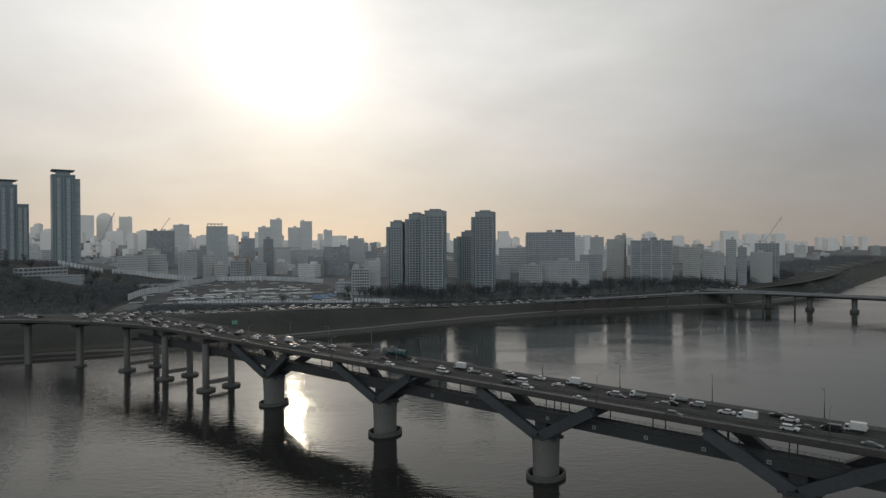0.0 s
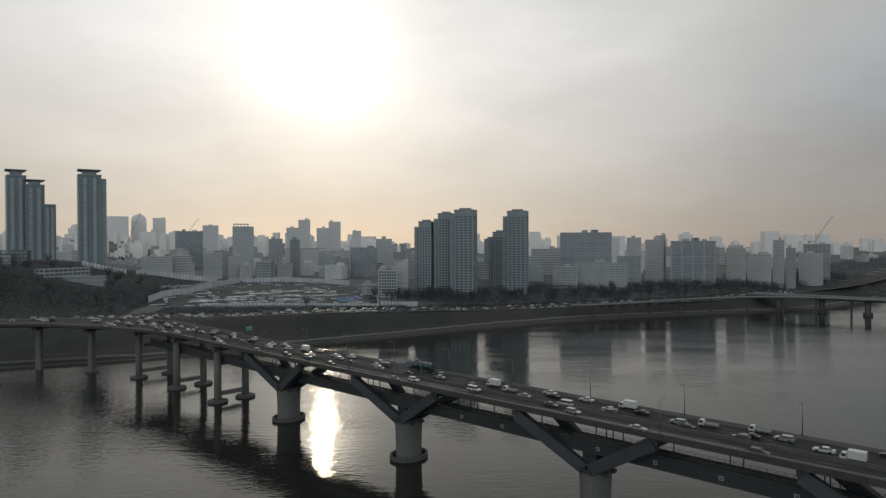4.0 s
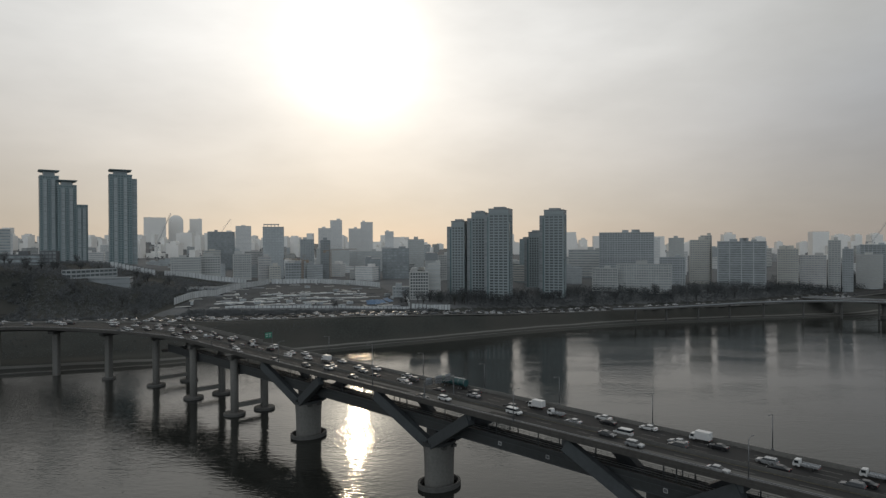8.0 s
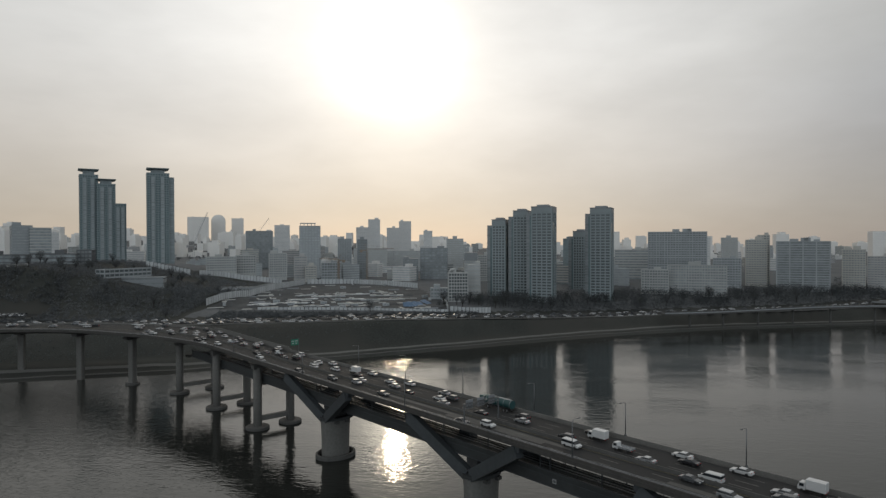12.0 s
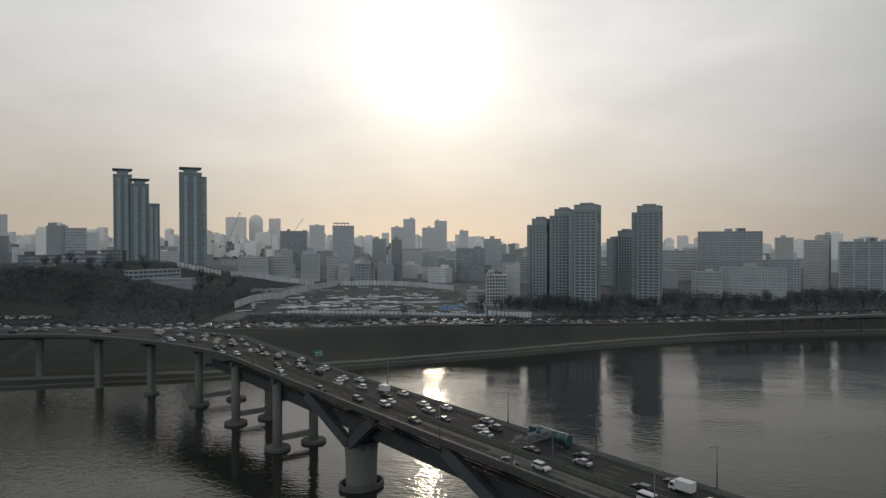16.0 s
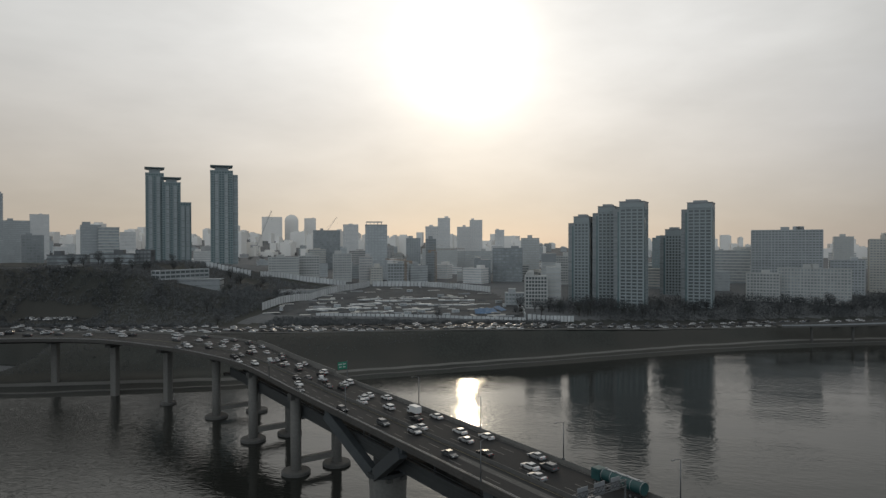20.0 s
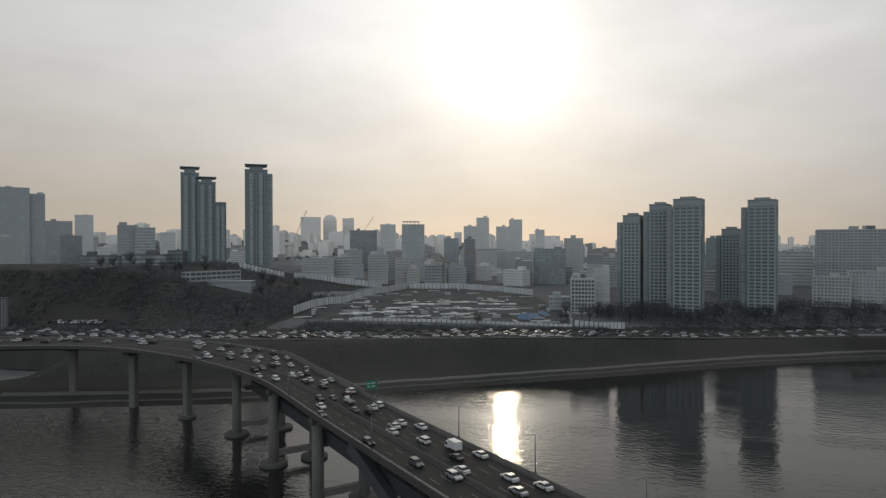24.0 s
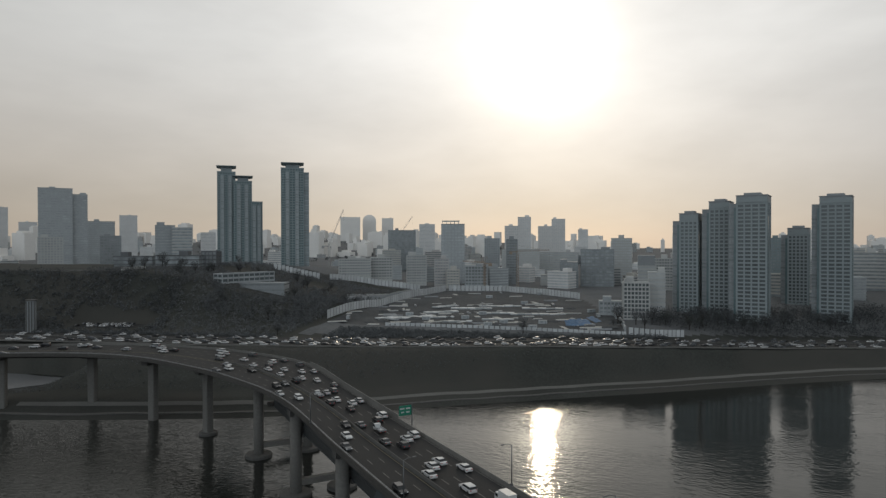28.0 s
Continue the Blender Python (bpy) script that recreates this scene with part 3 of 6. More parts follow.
for f, dv in ((0, 0.9), (1, -0.9)):
    along("edge_line", bridge, M_PAINT, [(f, dv - 0.09, 0.0), (f, dv + 0.09, 0.0), (f, dv + 0.09, 0.018), (f, dv - 0.09, 0.018)], 0, LAST)
for dv in (-0.65, 0.65):
    along("centre_line", bridge, M_YELLOW, [(0.43, dv - 0.09, 0.0), (0.43, dv + 0.09, 0.0), (0.43, dv + 0.09, 0.018), (0.43, dv - 0.09, 0.018)], 0, LAST)
LANES_N = [0.105, 0.23, 0.35]
LANES_F = [0.51, 0.635, 0.76, 0.885]
for f in (0.168, 0.29, 0.573, 0.698, 0.823):
    bm = bmesh.new()
    for i in range(0, LAST):
        a, b = deck_at(i, f), deck_at(i + 1, f)
        n = max(1, int((b - a).length / 9))
        for k in range(n):
            p, q = a.lerp(b, k / n), a.lerp(b, (k + 0.36) / n)
            beam(bm, p + Vector((0, 0, 0.006)), q + Vector((0, 0, 0.006)), 0.16, 0.024)
    tagged(part("lane_line", bm, M_PAINT, bridge, "broken white lane line"), kind="stuff")
# pale worn repair patches on the near carriageway
for u0, u1, f in ((-40, 34, 0.30), (-10, 26, 0.23), (60, 120, 0.2)):
    bm = loft([[at(u, -11.8 + 23.6 * f - 0.9, DECK), at(u, -11.8 + 23.6 * f + 0.9, DECK), at(u, -11.8 + 23.6 * f + 0.9, DECK + 0.012), at(u, -11.8 + 23.6 * f - 0.9, DECK + 0.012)] for u in (u0, u1)])
    part("repair_patch", bm, M_CONC_D, bridge, "pale worn concrete patch in asphalt")


def straight(name, parent, material, u0, u1, v0, v1, z0, z1, label=""):
    return part(name, loft([[at(u, v0, z0), at(u, v1, z0), at(u, v1, z1), at(u, v0, z1)] for u in (u0, u1)]), material, parent, label)


# lower deck for the railway
LV, TRACK = 0.0, 21.5
rings = []
for u in (420, -120, -215):
    rings.append([at(u, LV + v, z) for v, z in ((-5.3, TRACK), (-5.3, 21.0), (-4.5, 19.9), (4.5, 19.9), (5.3, 21.0), (5.3, TRACK))])
part("railway_girder", loft(rings), M_TRACK, bridge, "dark painted steel railway girder")
WEB = 23.3
straight("girder_web", bridge, M_DSTEEL, 420, -215, LV - 5.5, LV - 5.25, 19.7, WEB, "deep dark steel side web")
straight("web_flange", bridge, M_STEEL, 420, -215, LV - 5.75, LV - 5.1, WEB - 0.05, WEB + 0.15)
straight("web_flange", bridge, M_STEEL, 420, -215, LV - 5.7, LV - 5.2, 19.55, 19.75)
straight("web_rib", bridge, M_STEEL, 420, -215, LV - 5.6, LV - 5.48, 21.9, 22.05)
straight("walkway_edge", bridge, M_STEEL, 420, -215, LV + 5.0, LV + 5.3, TRACK, TRACK + 0.25)
for v, foot, n in ((LV - 5.4, WEB + 0.1, 250), (LV + 5.15, TRACK + 0.2, 250)):
    straight("handrail", bridge, M_DSTEEL, 420, -215, v - 0.04, v + 0.04, foot + 0.9, foot + 0.98)
    straight("handrail", bridge, M_DSTEEL, 420, -215, v - 0.03, v + 0.03, foot + 0.45, foot + 0.51)
    bm = bmesh.new()
    for k in range(n):
        p = at(300 - k * 2.05, v)
        box(bm, p.x - 0.04, p.x + 0.04, p.y - 0.04, p.y + 0.04, foot, foot + 0.95)
    tagged(part("railing", bm, M_DSTEEL, bridge), kind="stuff")
for v in (LV - 2.7, LV - 1.26, LV + 1.26, LV + 2.7):
    straight("rail", bridge, M_RAIL, 420, -215, v - 0.05, v + 0.05, TRACK, TRACK + 0.22)
for v in (LV - 4.3, LV - 3.7, LV + 4.0):
    straight("cable_trough", bridge, M_STEEL, 420, -215, v - 0.16, v + 0.16, TRACK, TRACK + 0.3)
straight("track_bed", bridge, M_TRACK, 420, -215, LV - 3.4, LV + 3.4, TRACK - 0.02, TRACK + 0.06, "dark matte track bed")
# dark brackets and posts between the decks
post_mesh = None
for k in range(24):
    u = 300 - k * 18.4
    for v in (LV - 5.0, LV + 5.0):
        for du in (0.0, 3.2) if k % 3 == 0 else (0.0,):
            p = at(u + du, v, 0)
            if post_mesh is None:
                q = part("hanger_post", boxes((-0.13, 0.13, -0.13, 0.13, TRACK, 27.8)), M_STEEL, bridge, m=pose(p.x, p.y, 0, rz=-41))
                post_mesh = q.data
            else:
                share("hanger_post", post_mesh, bridge, pose(p.x, p.y, 0, rz=-41))
# inspection brackets under the girder and small white notice boards on it
for k in range(9):
    u = 256 - k * 39.4
    straight("bracket", bridge, M_DSTEEL, u - 1.6, u + 1.6, LV - 4.2, LV + 4.2, 19.2, 19.95)
for k in range(11):
    u = 199 - k * 17.0
    b = straight("notice_board", bridge, M_WALL_DD, u - 0.6, u + 0.6, LV - 5.62, LV - 5.56, 20.7, 21.8, "small notice board with a pale rim")
    for du, z0, z1 in ((-0.55, 20.75, 21.75), (0.45, 20.75, 21.75)):
        straight("rim_bar", b, M_WHITE, u + du, u + du + 0.1, LV - 5.65, LV - 5.62, z0, z1)
    for z0 in (20.75, 21.65):
        straight("rim_bar", b, M_WHITE, u - 0.45, u + 0.45, LV - 5.65, LV - 5.62, z0, z0 + 0.1)


def big_pier(u):
    p = at(u, -1.3)
    pier = thing("pier", "flared concrete pier with collar at the water", "", pose(p.x, p.y, 0, rz=-41))
    pier.parent = bridge
    bm = bmesh.new()
    lathe(bm, [(1.0, -6.5), (0.97, 0), (0.98, 6), (1.0, 10), (1.05, 13.4), (1.06, 14.4)], 28, 4.2, 5.6)
    part("shaft", bm, M_CONC, pier, "streaked concrete shaft", smooth=True)
    bm, rings = bmesh.new(), []
    for rx, ry, z in ((5.5, 6.9, -0.6), (6.3, 7.7, -0.6), (6.4, 7.8, 0.2), (6.35, 7.75, 1.5), (5.6, 7.0, 1.55)):
        rings.append([bm.verts.new((rx * math.cos(2 * math.pi * k / 36), ry * math.sin(2 * math.pi * k / 36), z)) for k in range(36)])
    for a, b in zip(rings, rings[1:] + rings[:1]):
        for k in range(36):
            bm.faces.new((a[k], a[(k + 1) % 36], b[(k + 1) % 36], b[k]))
    part("collar", bm, M_CONC_D, pier, "stained concrete fender ring")
    part("fender_arm", boxes((-5.7, 5.7, -0.4, 0.4, 0.2, 0.9)), M_CONC_D, pier)
    bm = lathe(bmesh.new(), [(1.0, 14.0), (1.03, 14.1), (1.03, 15.1), (1.0, 15.2)], 28, 4.7, 6.2)
    part("pier_cap", bm, M_DSTEEL, pier, "dark steel cap ledge")
    for su in (-1, 1):
        for sv in (-1, 1):
            bm = bmesh.new()
            beam(bm, (su * 1.0, sv * 4.4, 14.9), (su * SPREAD, sv * 8.6, DECK - 2.4), 2.2, 3.4)
            part("strut", bm, M_STEEL, pier, "slanted blue-grey steel strut")
        bm = bmesh.new()
        beam(bm, (su * SPREAD, -9.2, DECK - 2.0), (su * SPREAD, 9.2, DECK - 2.0), 1.6, 1.4)
        part("cross_beam", bm, M_STEEL, pier)
    for sv in (-1, 1):
        for x0 in (-5.2, 3.6):
            part("bracket", boxes((x0, x0 + 1.6, sv * 2.2 - 0.8, sv * 2.2 + 0.8, 13.2, 14.2)), M_CONC_D, pier, "small concrete corbel")
    part("saddle", boxes((-2.2, 2.2, -3.6, 5.0, 15.0, 19.95)), M_TRACK, pier, "steel saddle under railway girder")
    return pier


SPREAD = 22.0
for u in (388.4, 310.6, 232.7, 154.8, 76.9, -0.9, -78.8):
    big_pier(u)


def column_pair(p, half=7.7):
    m = pose(p.x, p.y, 0, rz=-41)
    bent = thing("column_bent", "pair of round concrete columns on disc footings", "", m)
    bent.parent = bridge
    for s in (-1, 1):
        part("column", lathe(bmesh.new(), [(1.0, -6), (1.0, 26.4)], 20, 1.85, 1.85), M_CONC, bent, smooth=True, m=pose(0, half * s, 0))
        part("footing", lathe(bmesh.new(), [(0.95, -3), (1.0, -2.9), (1.0, 0.9), (0.93, 1.2)], 28, 5.0, 5.0), M_CONC_D, bent, "stained disc footing", m=pose(0, half * s, 0))
    part("tie_beam", boxes((-1.0, 1.0, 1.6 - half, half - 1.6, 3.2, 5.2)), M_CONC, bent)
    part("head_beam", boxes((-1.6, 1.6, -half - 2.3, half + 2.3, 25.8, 27.7)), M_CONC_D, bent)
    part("girder_bearing", boxes((-1.3, 1.3, -5.9, 5.9, 18.6, 19.95)), M_CONC_D, bent)


for u in (-131.5, -176.5):
    column_pair(at(u, 0))
column_pair(Vector((-192.2, 418.3, 0)), 9.4)
for x, y, top, turn in ((-236, 427, 27.1, -20), (-275, 436, 26.9, -2), (-316, 439, 26.8, 14), (-352, 420, 26.7, 28), (-392, 397, 26.6, 33)):
    pier = thing("single_pier", "square concrete column under the curved deck", "", pose(x, y, 0, rz=turn))
    pier.parent = bridge
    part("column", boxes((-1.8, 1.8, -1.6, 1.6, -6, top, 0.35)), M_CONC, pier)
    part("hammerhead", boxes((-1.8, 1.8, -5.0, 14.0, top - 1.2, top + 0.3)), M_CONC_D, pier)
    if x > -260:
        part("footing", lathe(bmesh.new(), [(1, -4), (1, 0.9), (0.93, 1.2)], 24, 3.8, 3.8), M_CONC_D, pier)


# lamp standards
def street_lamp(m, arm=1):
    lamp_post = thing("street_lamp", "slim galvanised bridge lamp standing at the parapet", "street lamp", m, "lamps along the bridge")
    bm = bmesh.new()
    tube(bm, (0, 0, 0), (0, 0, 8.3), 0.14, 0.08, 8)
    part("pole", bm, M_POLE, lamp_post, smooth=True)
    bm = bmesh.new()
    tube(bm, (0, 0, 8.2), (-0.9 * arm, 0, 8.55), 0.06, 0.05, 6)
    tube(bm, (-0.9 * arm, 0, 8.55), (-1.9 * arm, 0, 8.6), 0.05, 0.045, 6)
    part("arm", bm, M_POLE, lamp_post)
    part("lamp_head", boxes((-2.7 if arm > 0 else 1.9, -1.9 if arm > 0 else 2.7, -0.16, 0.16, 8.5, 8.68, 0.05)), M_POLE, lamp_post)
    part("base_plate", boxes((-0.25, 0.25, -0.25, 0.25, -0.05, 0.35, 0.04)), M_POLE, lamp_post)
    return lamp_post


def stand(u, v, z, turn):
    p = at(u, v)
    return pose(p.x, p.y, z, rz=turn)


proto = street_lamp(stand(67.8, 11.65, DECK + 0.93, 49))
for k in range(-5, 9):
    if k != 0:
        copy_thing(proto, stand(67.8 + 30.1 * k, 11.65, DECK + 0.93, 49))
for k in range(-2, 5):
    copy_thing(proto, stand(-23.0 + 62 * k, -11.6, DECK + 0.83, 229))

# sign boards
board = thing("road_sign", "green direction sign on a grey post at the parapet", "road sign", stand(-132, 12.3, DECK - 0.5, -41))
part("post", tube(bmesh.new(), (0, 0, 0), (0, 0, 7.4), 0.16, 0.14, 8), M_POLE, board)
part("arm", boxes((-0.07, 0.07, -3.0, 0, 4.9, 5.05), (-0.07, 0.07, -3.0, 0, 6.5, 6.65)), M_POLE, board)
part("foot", boxes((-0.25, 0.25, -0.5, 0.25, -0.6, 0.2)), M_POLE, board)
face = part("panel", boxes((0.08, 0.16, -3.9, -0.2, 4.3, 7.0, 0.03)), M_SIGN, board, "green panel with pale bars")
for y0, y1, z in ((-3.6, -2.3, 6.0), (-1.9, -0.6, 6.0), (-3.3, -2.4, 5.0), (-1.8, -0.8, 5.0)):
    part("bar", boxes((0.162, 0.19, y0, y1, z, z + 0.35)), M_WHITE, face)

gantry = thing("sign_gantry", "grey truss gantry over the lanes with sign backs", "gantry", stand(3.0, -11.4, DECK, -41))
for y in (-0.1, 13.0):
    part("post", tube(bmesh.new(), (0, y, -0.4), (0, y, 6.3), 0.2, 0.17, 10), M_POLE, gantry)
bm = bmesh.new()
for z in (5.2, 6.2):
    for x in (-0.35, 0.35):
        beam(bm, (x, -0.4, z), (x, 13.0, z), 0.12, 0.12)
for k in range(13):
    y = -0.4 + k * 1.03
    beam(bm, (-0.35, y, 5.2), (-0.35, y + 1.03, 6.2), 0.07, 0.07)
    beam(bm, (0.35, y + 1.03, 5.2), (0.35, y, 6.2), 0.07, 0.07)
    beam(bm, (-0.35, y, 6.2), (0.35, y + 0.5, 6.2), 0.07, 0.07)
part("truss", bm, M_POLE, gantry)
for y0, y1 in ((1.0, 3.6), (5.2, 8.0), (9.6, 12.0)):
    part("sign_back", boxes((-0.55, -0.42, y0, y1, 4.6, 7.0, 0.03)), M_RAIL, gantry, "plain grey back of a sign panel")

# ---- vehicles ----
rng = random.Random(7)


def skin(profile, half, name, material, parent, label="", inset=0.0, bevel=0.05):
    """A side outline of (x, z, narrowing) drawn across to both sides."""
    rings = [[(x, -half + n + inset, z) for x, z, n in profile], [(x, half - n - inset, z) for x, z, n in profile]]
    bm = loft(rings)
    if bevel:
        bmesh.ops.bevel(bm, geom=list(bm.edges), offset=bevel, segments=1, affect="EDGES")
    return part(name, bm, material, parent, label)


def wheels(car, xs, r, half, meshes={}):
    key = round(r, 2)
    if key not in meshes:
        bm = tube(bmesh.new(), (0, -0.11, 0), (0, 0.11, 0), r, r, 14)
        bmesh.ops.bevel(bm, geom=[e for e in bm.edges if abs(e.verts[0].co.y - e.verts[1].co.y) < 1e-5], offset=0.03, segments=1, affect="EDGES")
        tyre = bpy.data.meshes.new("wheel")
        bm.to_mesh(tyre)
        tyre.materials.append(M_TYRE)
        bm = tube(bmesh.new(), (0, -0.125, 0), (0, 0.125, 0), r * 0.62, r * 0.62, 10)
        rim = bpy.data.meshes.new("rim")
        bm.to_mesh(rim)
        rim.materials.append(M_RIM)
        meshes[key] = (tyre, rim)
    for x in xs:
        for s in (-1, 1):
            w = share("wheel", meshes[key][0], car, pose(x, s * (half - 0.12), r))
            if r > 0.45:
                share("rim", meshes[key][1], w, pose(0, 0, 0))


def lamps(car, front, back, half, zf, zb):
    for s in (-1, 1):
        y = s * (half - 0.3)
        part("headlight", boxes((front - 0.06, front + 0.03, y - 0.2, y + 0.2, zf - 0.07, zf + 0.07, 0.02)), M_LENS, car)
        part("tail_light", boxes((back - 0.03, back + 0.06, y - 0.2, y + 0.2, zb - 0.08, zb + 0.08, 0.02)), M_TAIL, car)


def sedan(color, m, lean=False):
    car = thing("car", f"{color} saloon car in slow traffic on asphalt", "car", m, "cars in the traffic")
    h = 0.91
    body = [(-2.35, 0.28, 0.1), (2.3, 0.26, 0.12), (2.38, 0.55, 0.1), (2.2, 0.78, 0.06), (1.1, 0.95, 0.04), (-1.55, 1.0, 0.04), (-2.3, 0.95, 0.07), (-2.42, 0.6, 0.08)]
    skin(body, h, "body", M_CAR[color], car)
    skin([(1.15, 0.93, 0.08), (0.35, 1.36, 0.2), (-0.95, 1.38, 0.2), (-1.75, 0.98, 0.1)], h, "glasshouse", M_CARGLASS, car, "dark glass", bevel=0.03)
    skin([(0.42, 1.33, 0.19), (0.25, 1.43, 0.24), (-0.9, 1.44, 0.24), (-1.1, 1.34, 0.19)], h, "roof", M_CAR[color], car, bevel=0.02)
    if not lean:
        wheels(car, (-1.4, 1.42), 0.33, h)
        lamps(car, 2.3, -2.36, h, 0.66, 0.82)
    return car


def suv(color, m, lean=False):
    car = thing("car", f"{color} sport utility car in slow traffic on asphalt", "car", m, "cars in the traffic")
    h = 0.94
    body = [(-2.25, 0.34, 0.08), (2.2, 0.34, 0.1), (2.32, 0.7, 0.08), (2.2, 0.95, 0.06), (1.15, 1.1, 0.04), (-2.15, 1.14, 0.04), (-2.32, 0.7, 0.06)]
    skin(body, h, "body", M_CAR[color], car)
    skin([(1.2, 1.08, 0.07), (0.5, 1.56, 0.17), (-1.75, 1.58, 0.17), (-2.2, 1.1, 0.08)], h, "glasshouse", M_CARGLASS, car, "dark glass", bevel=0.03)
    skin([(0.6, 1.53, 0.16), (0.4, 1.66, 0.2), (-1.75, 1.68, 0.2), (-1.95, 1.54, 0.16)], h, "roof", M_CAR[color], car, bevel=0.02)
    if not lean:
        wheels(car, (-1.38, 1.4), 0.37, h)
        lamps(car, 2.25, -2.26, h, 0.82, 0.95)
    return car


def van(color, m):
    car = thing("van", f"{color} people carrier van in slow traffic", "van", m, "cars in the traffic")
    h = 0.97
    skin([(-2.5, 0.34, 0.06), (2.35, 0.34, 0.1), (2.5, 0.75, 0.08), (1.75, 1.12, 0.05), (-2.5, 1.16, 0.03)], h, "body", M_CAR[color], car)
    skin([(1.8, 1.1, 0.06), (1.0, 1.72, 0.12), (-2.35, 1.78, 0.12), (-2.46, 1.14, 0.06)], h, "glasshouse", M_CARGLASS, car, "dark glass", bevel=0.03)
    skin([(1.1, 1.69, 0.11), (0.9, 1.88, 0.16), (-2.3, 1.93, 0.16), (-2.42, 1.74, 0.11)], h, "roof", M_CAR[color], car, bevel=0.02)
    wheels(car, (-1.5, 1.5), 0.35, h)
    lamps(car, 2.42, -2.5, h, 0.85, 1.0)
    return car


def light_truck(m, load, color="white"):
    """A cab-over light truck: load is a closed box, or an open bed."""
    what = "closed white cargo box" if load == "box" else "open flat bed"
    car = thing("light_truck", f"small white cab-over truck with {what}", "truck", m, "cars in the traffic")
    h = 0.9
    skin([(1.1, 0.45, 0.05), (2.55, 0.45, 0.06), (2.6, 1.05, 0.05), (2.2, 1.95, 0.1), (1.15, 1.98, 0.1)], h, "cab", M_CAR[color], car)
    skin([(2.62, 1.1, 0.1), (2.63, 1.12, 0.1), (2.3, 1.82, 0.16), (2.24, 1.82, 0.16), (2.5, 1.1, 0.1)], h, "windscreen", M_CARGLASS, car, bevel=0.0)
    for s in (-1, 1):
        part("side_window", boxes((1.35, 2.2, s * 0.86 - 0.02, s * 0.86 + 0.02, 1.15, 1.75)), M_CARGLASS, car)
    part("chassis", boxes((-2.4, 2.4, -0.5, 0.5, 0.45, 0.75)), M_TYRE, car)
    if load == "box":
        part("cargo_box", boxes((-2.6, 1.0, -0.98, 0.98, 0.78, 2.7, 0.04)), M_CAR["white"], car, "plain white box body")
    else:
        part("bed", boxes((-2.6, 1.0, -0.9, 0.9, 0.75, 0.9), (-2.6, 1.0, -0.92, -0.86, 0.9, 1.25), (-2.6, 1.0, 0.86, 0.92, 0.9, 1.25), (-2.66, -2.6, -0.92, 0.92, 0.9, 1.25)), M_CAR["silver"], car, "open bed with low sides")
    wheels(car, (-1.6, 1.75), 0.34, h)
    lamps(car, 2.58, -2.62, h, 0.75, 0.7)
    return car


def tanker(m):
    car = thing("tank_truck", "long teal tank truck with a rounded cylindrical tank", "truck", m)
    part("cab", boxes((4.2, 6.4, -1.2, 1.2, 0.9, 3.3, 0.12)), M_TANK, car, "teal driver's cab")
    part("windscreen", boxes((6.36, 6.43, -1.05, 1.05, 2.0, 3.05, 0.02)), M_CARGLASS, car)
    part("tank", tube(bmesh.new(), (-6.2, 0, 2.3), (3.9, 0, 2.3), 1.22, 1.22, 22), M_TANK, car, "teal tank with a paler band", smooth=False)
    for x in (-6.0, -3.5, -1.0, 1.5, 3.7):
        part("tank_band", tube(bmesh.new(), (x - 0.06, 0, 2.3), (x + 0.06, 0, 2.3), 1.26, 1.26, 22), M_RAIL, car)
    part("catwalk", boxes((-5.6, 3.4, -0.35, 0.35, 3.5, 3.62)), M_RAIL, car)
    part("chassis", boxes((-6.2, 5.8, -0.6, 0.6, 0.75, 1.15)), M_TYRE, car)
    wheels(car, (-5.0, -3.7, 2.8, 5.2), 0.5, 1.22)
    for x in (-4.8, -2.0, 0.8, 3.2):
        part("hatch", tube(bmesh.new(), (x, 0, 3.5), (x, 0, 3.75), 0.28, 0.28, 10), M_RAIL, car)
    return car


def lane_spot(u_index, f, back=False):
    i = min(int(u_index), LAST - 1)
    t = u_index - i
    p = deck_at(i, f).lerp(deck_at(i + 1, f), t)
    d = deck_at(i + 1, f) - deck_at(i, f)
    a = math.degrees(math.atan2(d.y, d.x)) + (180 if back else 0)
    slope = math.degrees(math.asin(d.z / d.length)) * (-1 if back else 1)
    return Matrix.Translation(p + Vector((0, 0, 0.0))) @ pose(0, 0, 0, rz=a) @ pose(0, 0, 0, ry=-slope)


def walk_lane(f, start, gap, spread):
    """Metres along a lane turned into sample places, with uneven gaps."""
    s, out, i, acc = start, [], 0, 0.0
    while i < LAST:
        seg = (deck_at(i + 1, f) - deck_at(i, f)).length
        while s < acc + seg:
            out.append(i + (s - acc) / seg)
            g = gap(i) if callable(gap) else gap
            s += g * rng.uniform(1 - spread, 1 + spread)
        acc += seg
        i += 1
    return out


COLORS = ["white"] * 9 + ["black"] * 6 + ["grey"] * 4 + ["silver"] * 3
protos = {}


def put_car(m):
    c = rng.choice(COLORS)
    k = rng.random()
    kind = "sedan" if k < 0.55 else "suv" if k < 0.9 else "van" if k < 0.96 else "box" if k < 0.98 else "flat"
    if kind in ("box", "flat"):
        c = "white"
    if kind == "van" and c == "blue":
        c = "black"
    if (kind, c) in protos:
        return copy_thing(protos[kind, c], m)
    made = {"sedan": lambda: sedan(c, m), "suv": lambda: suv(c, m), "van": lambda: van(c, m), "box": lambda: light_truck(m, "box"), "flat": lambda: light_truck(m, "flat")}[kind]()
    protos[kind, c] = made
    return made


# sample 16 or so lies off to the side of the first view; the lorry and its followers stand mid-bridge
taken = []
lorry_at = 31.8
tanker(lane_spot(lorry_at, LANES_F[3]))
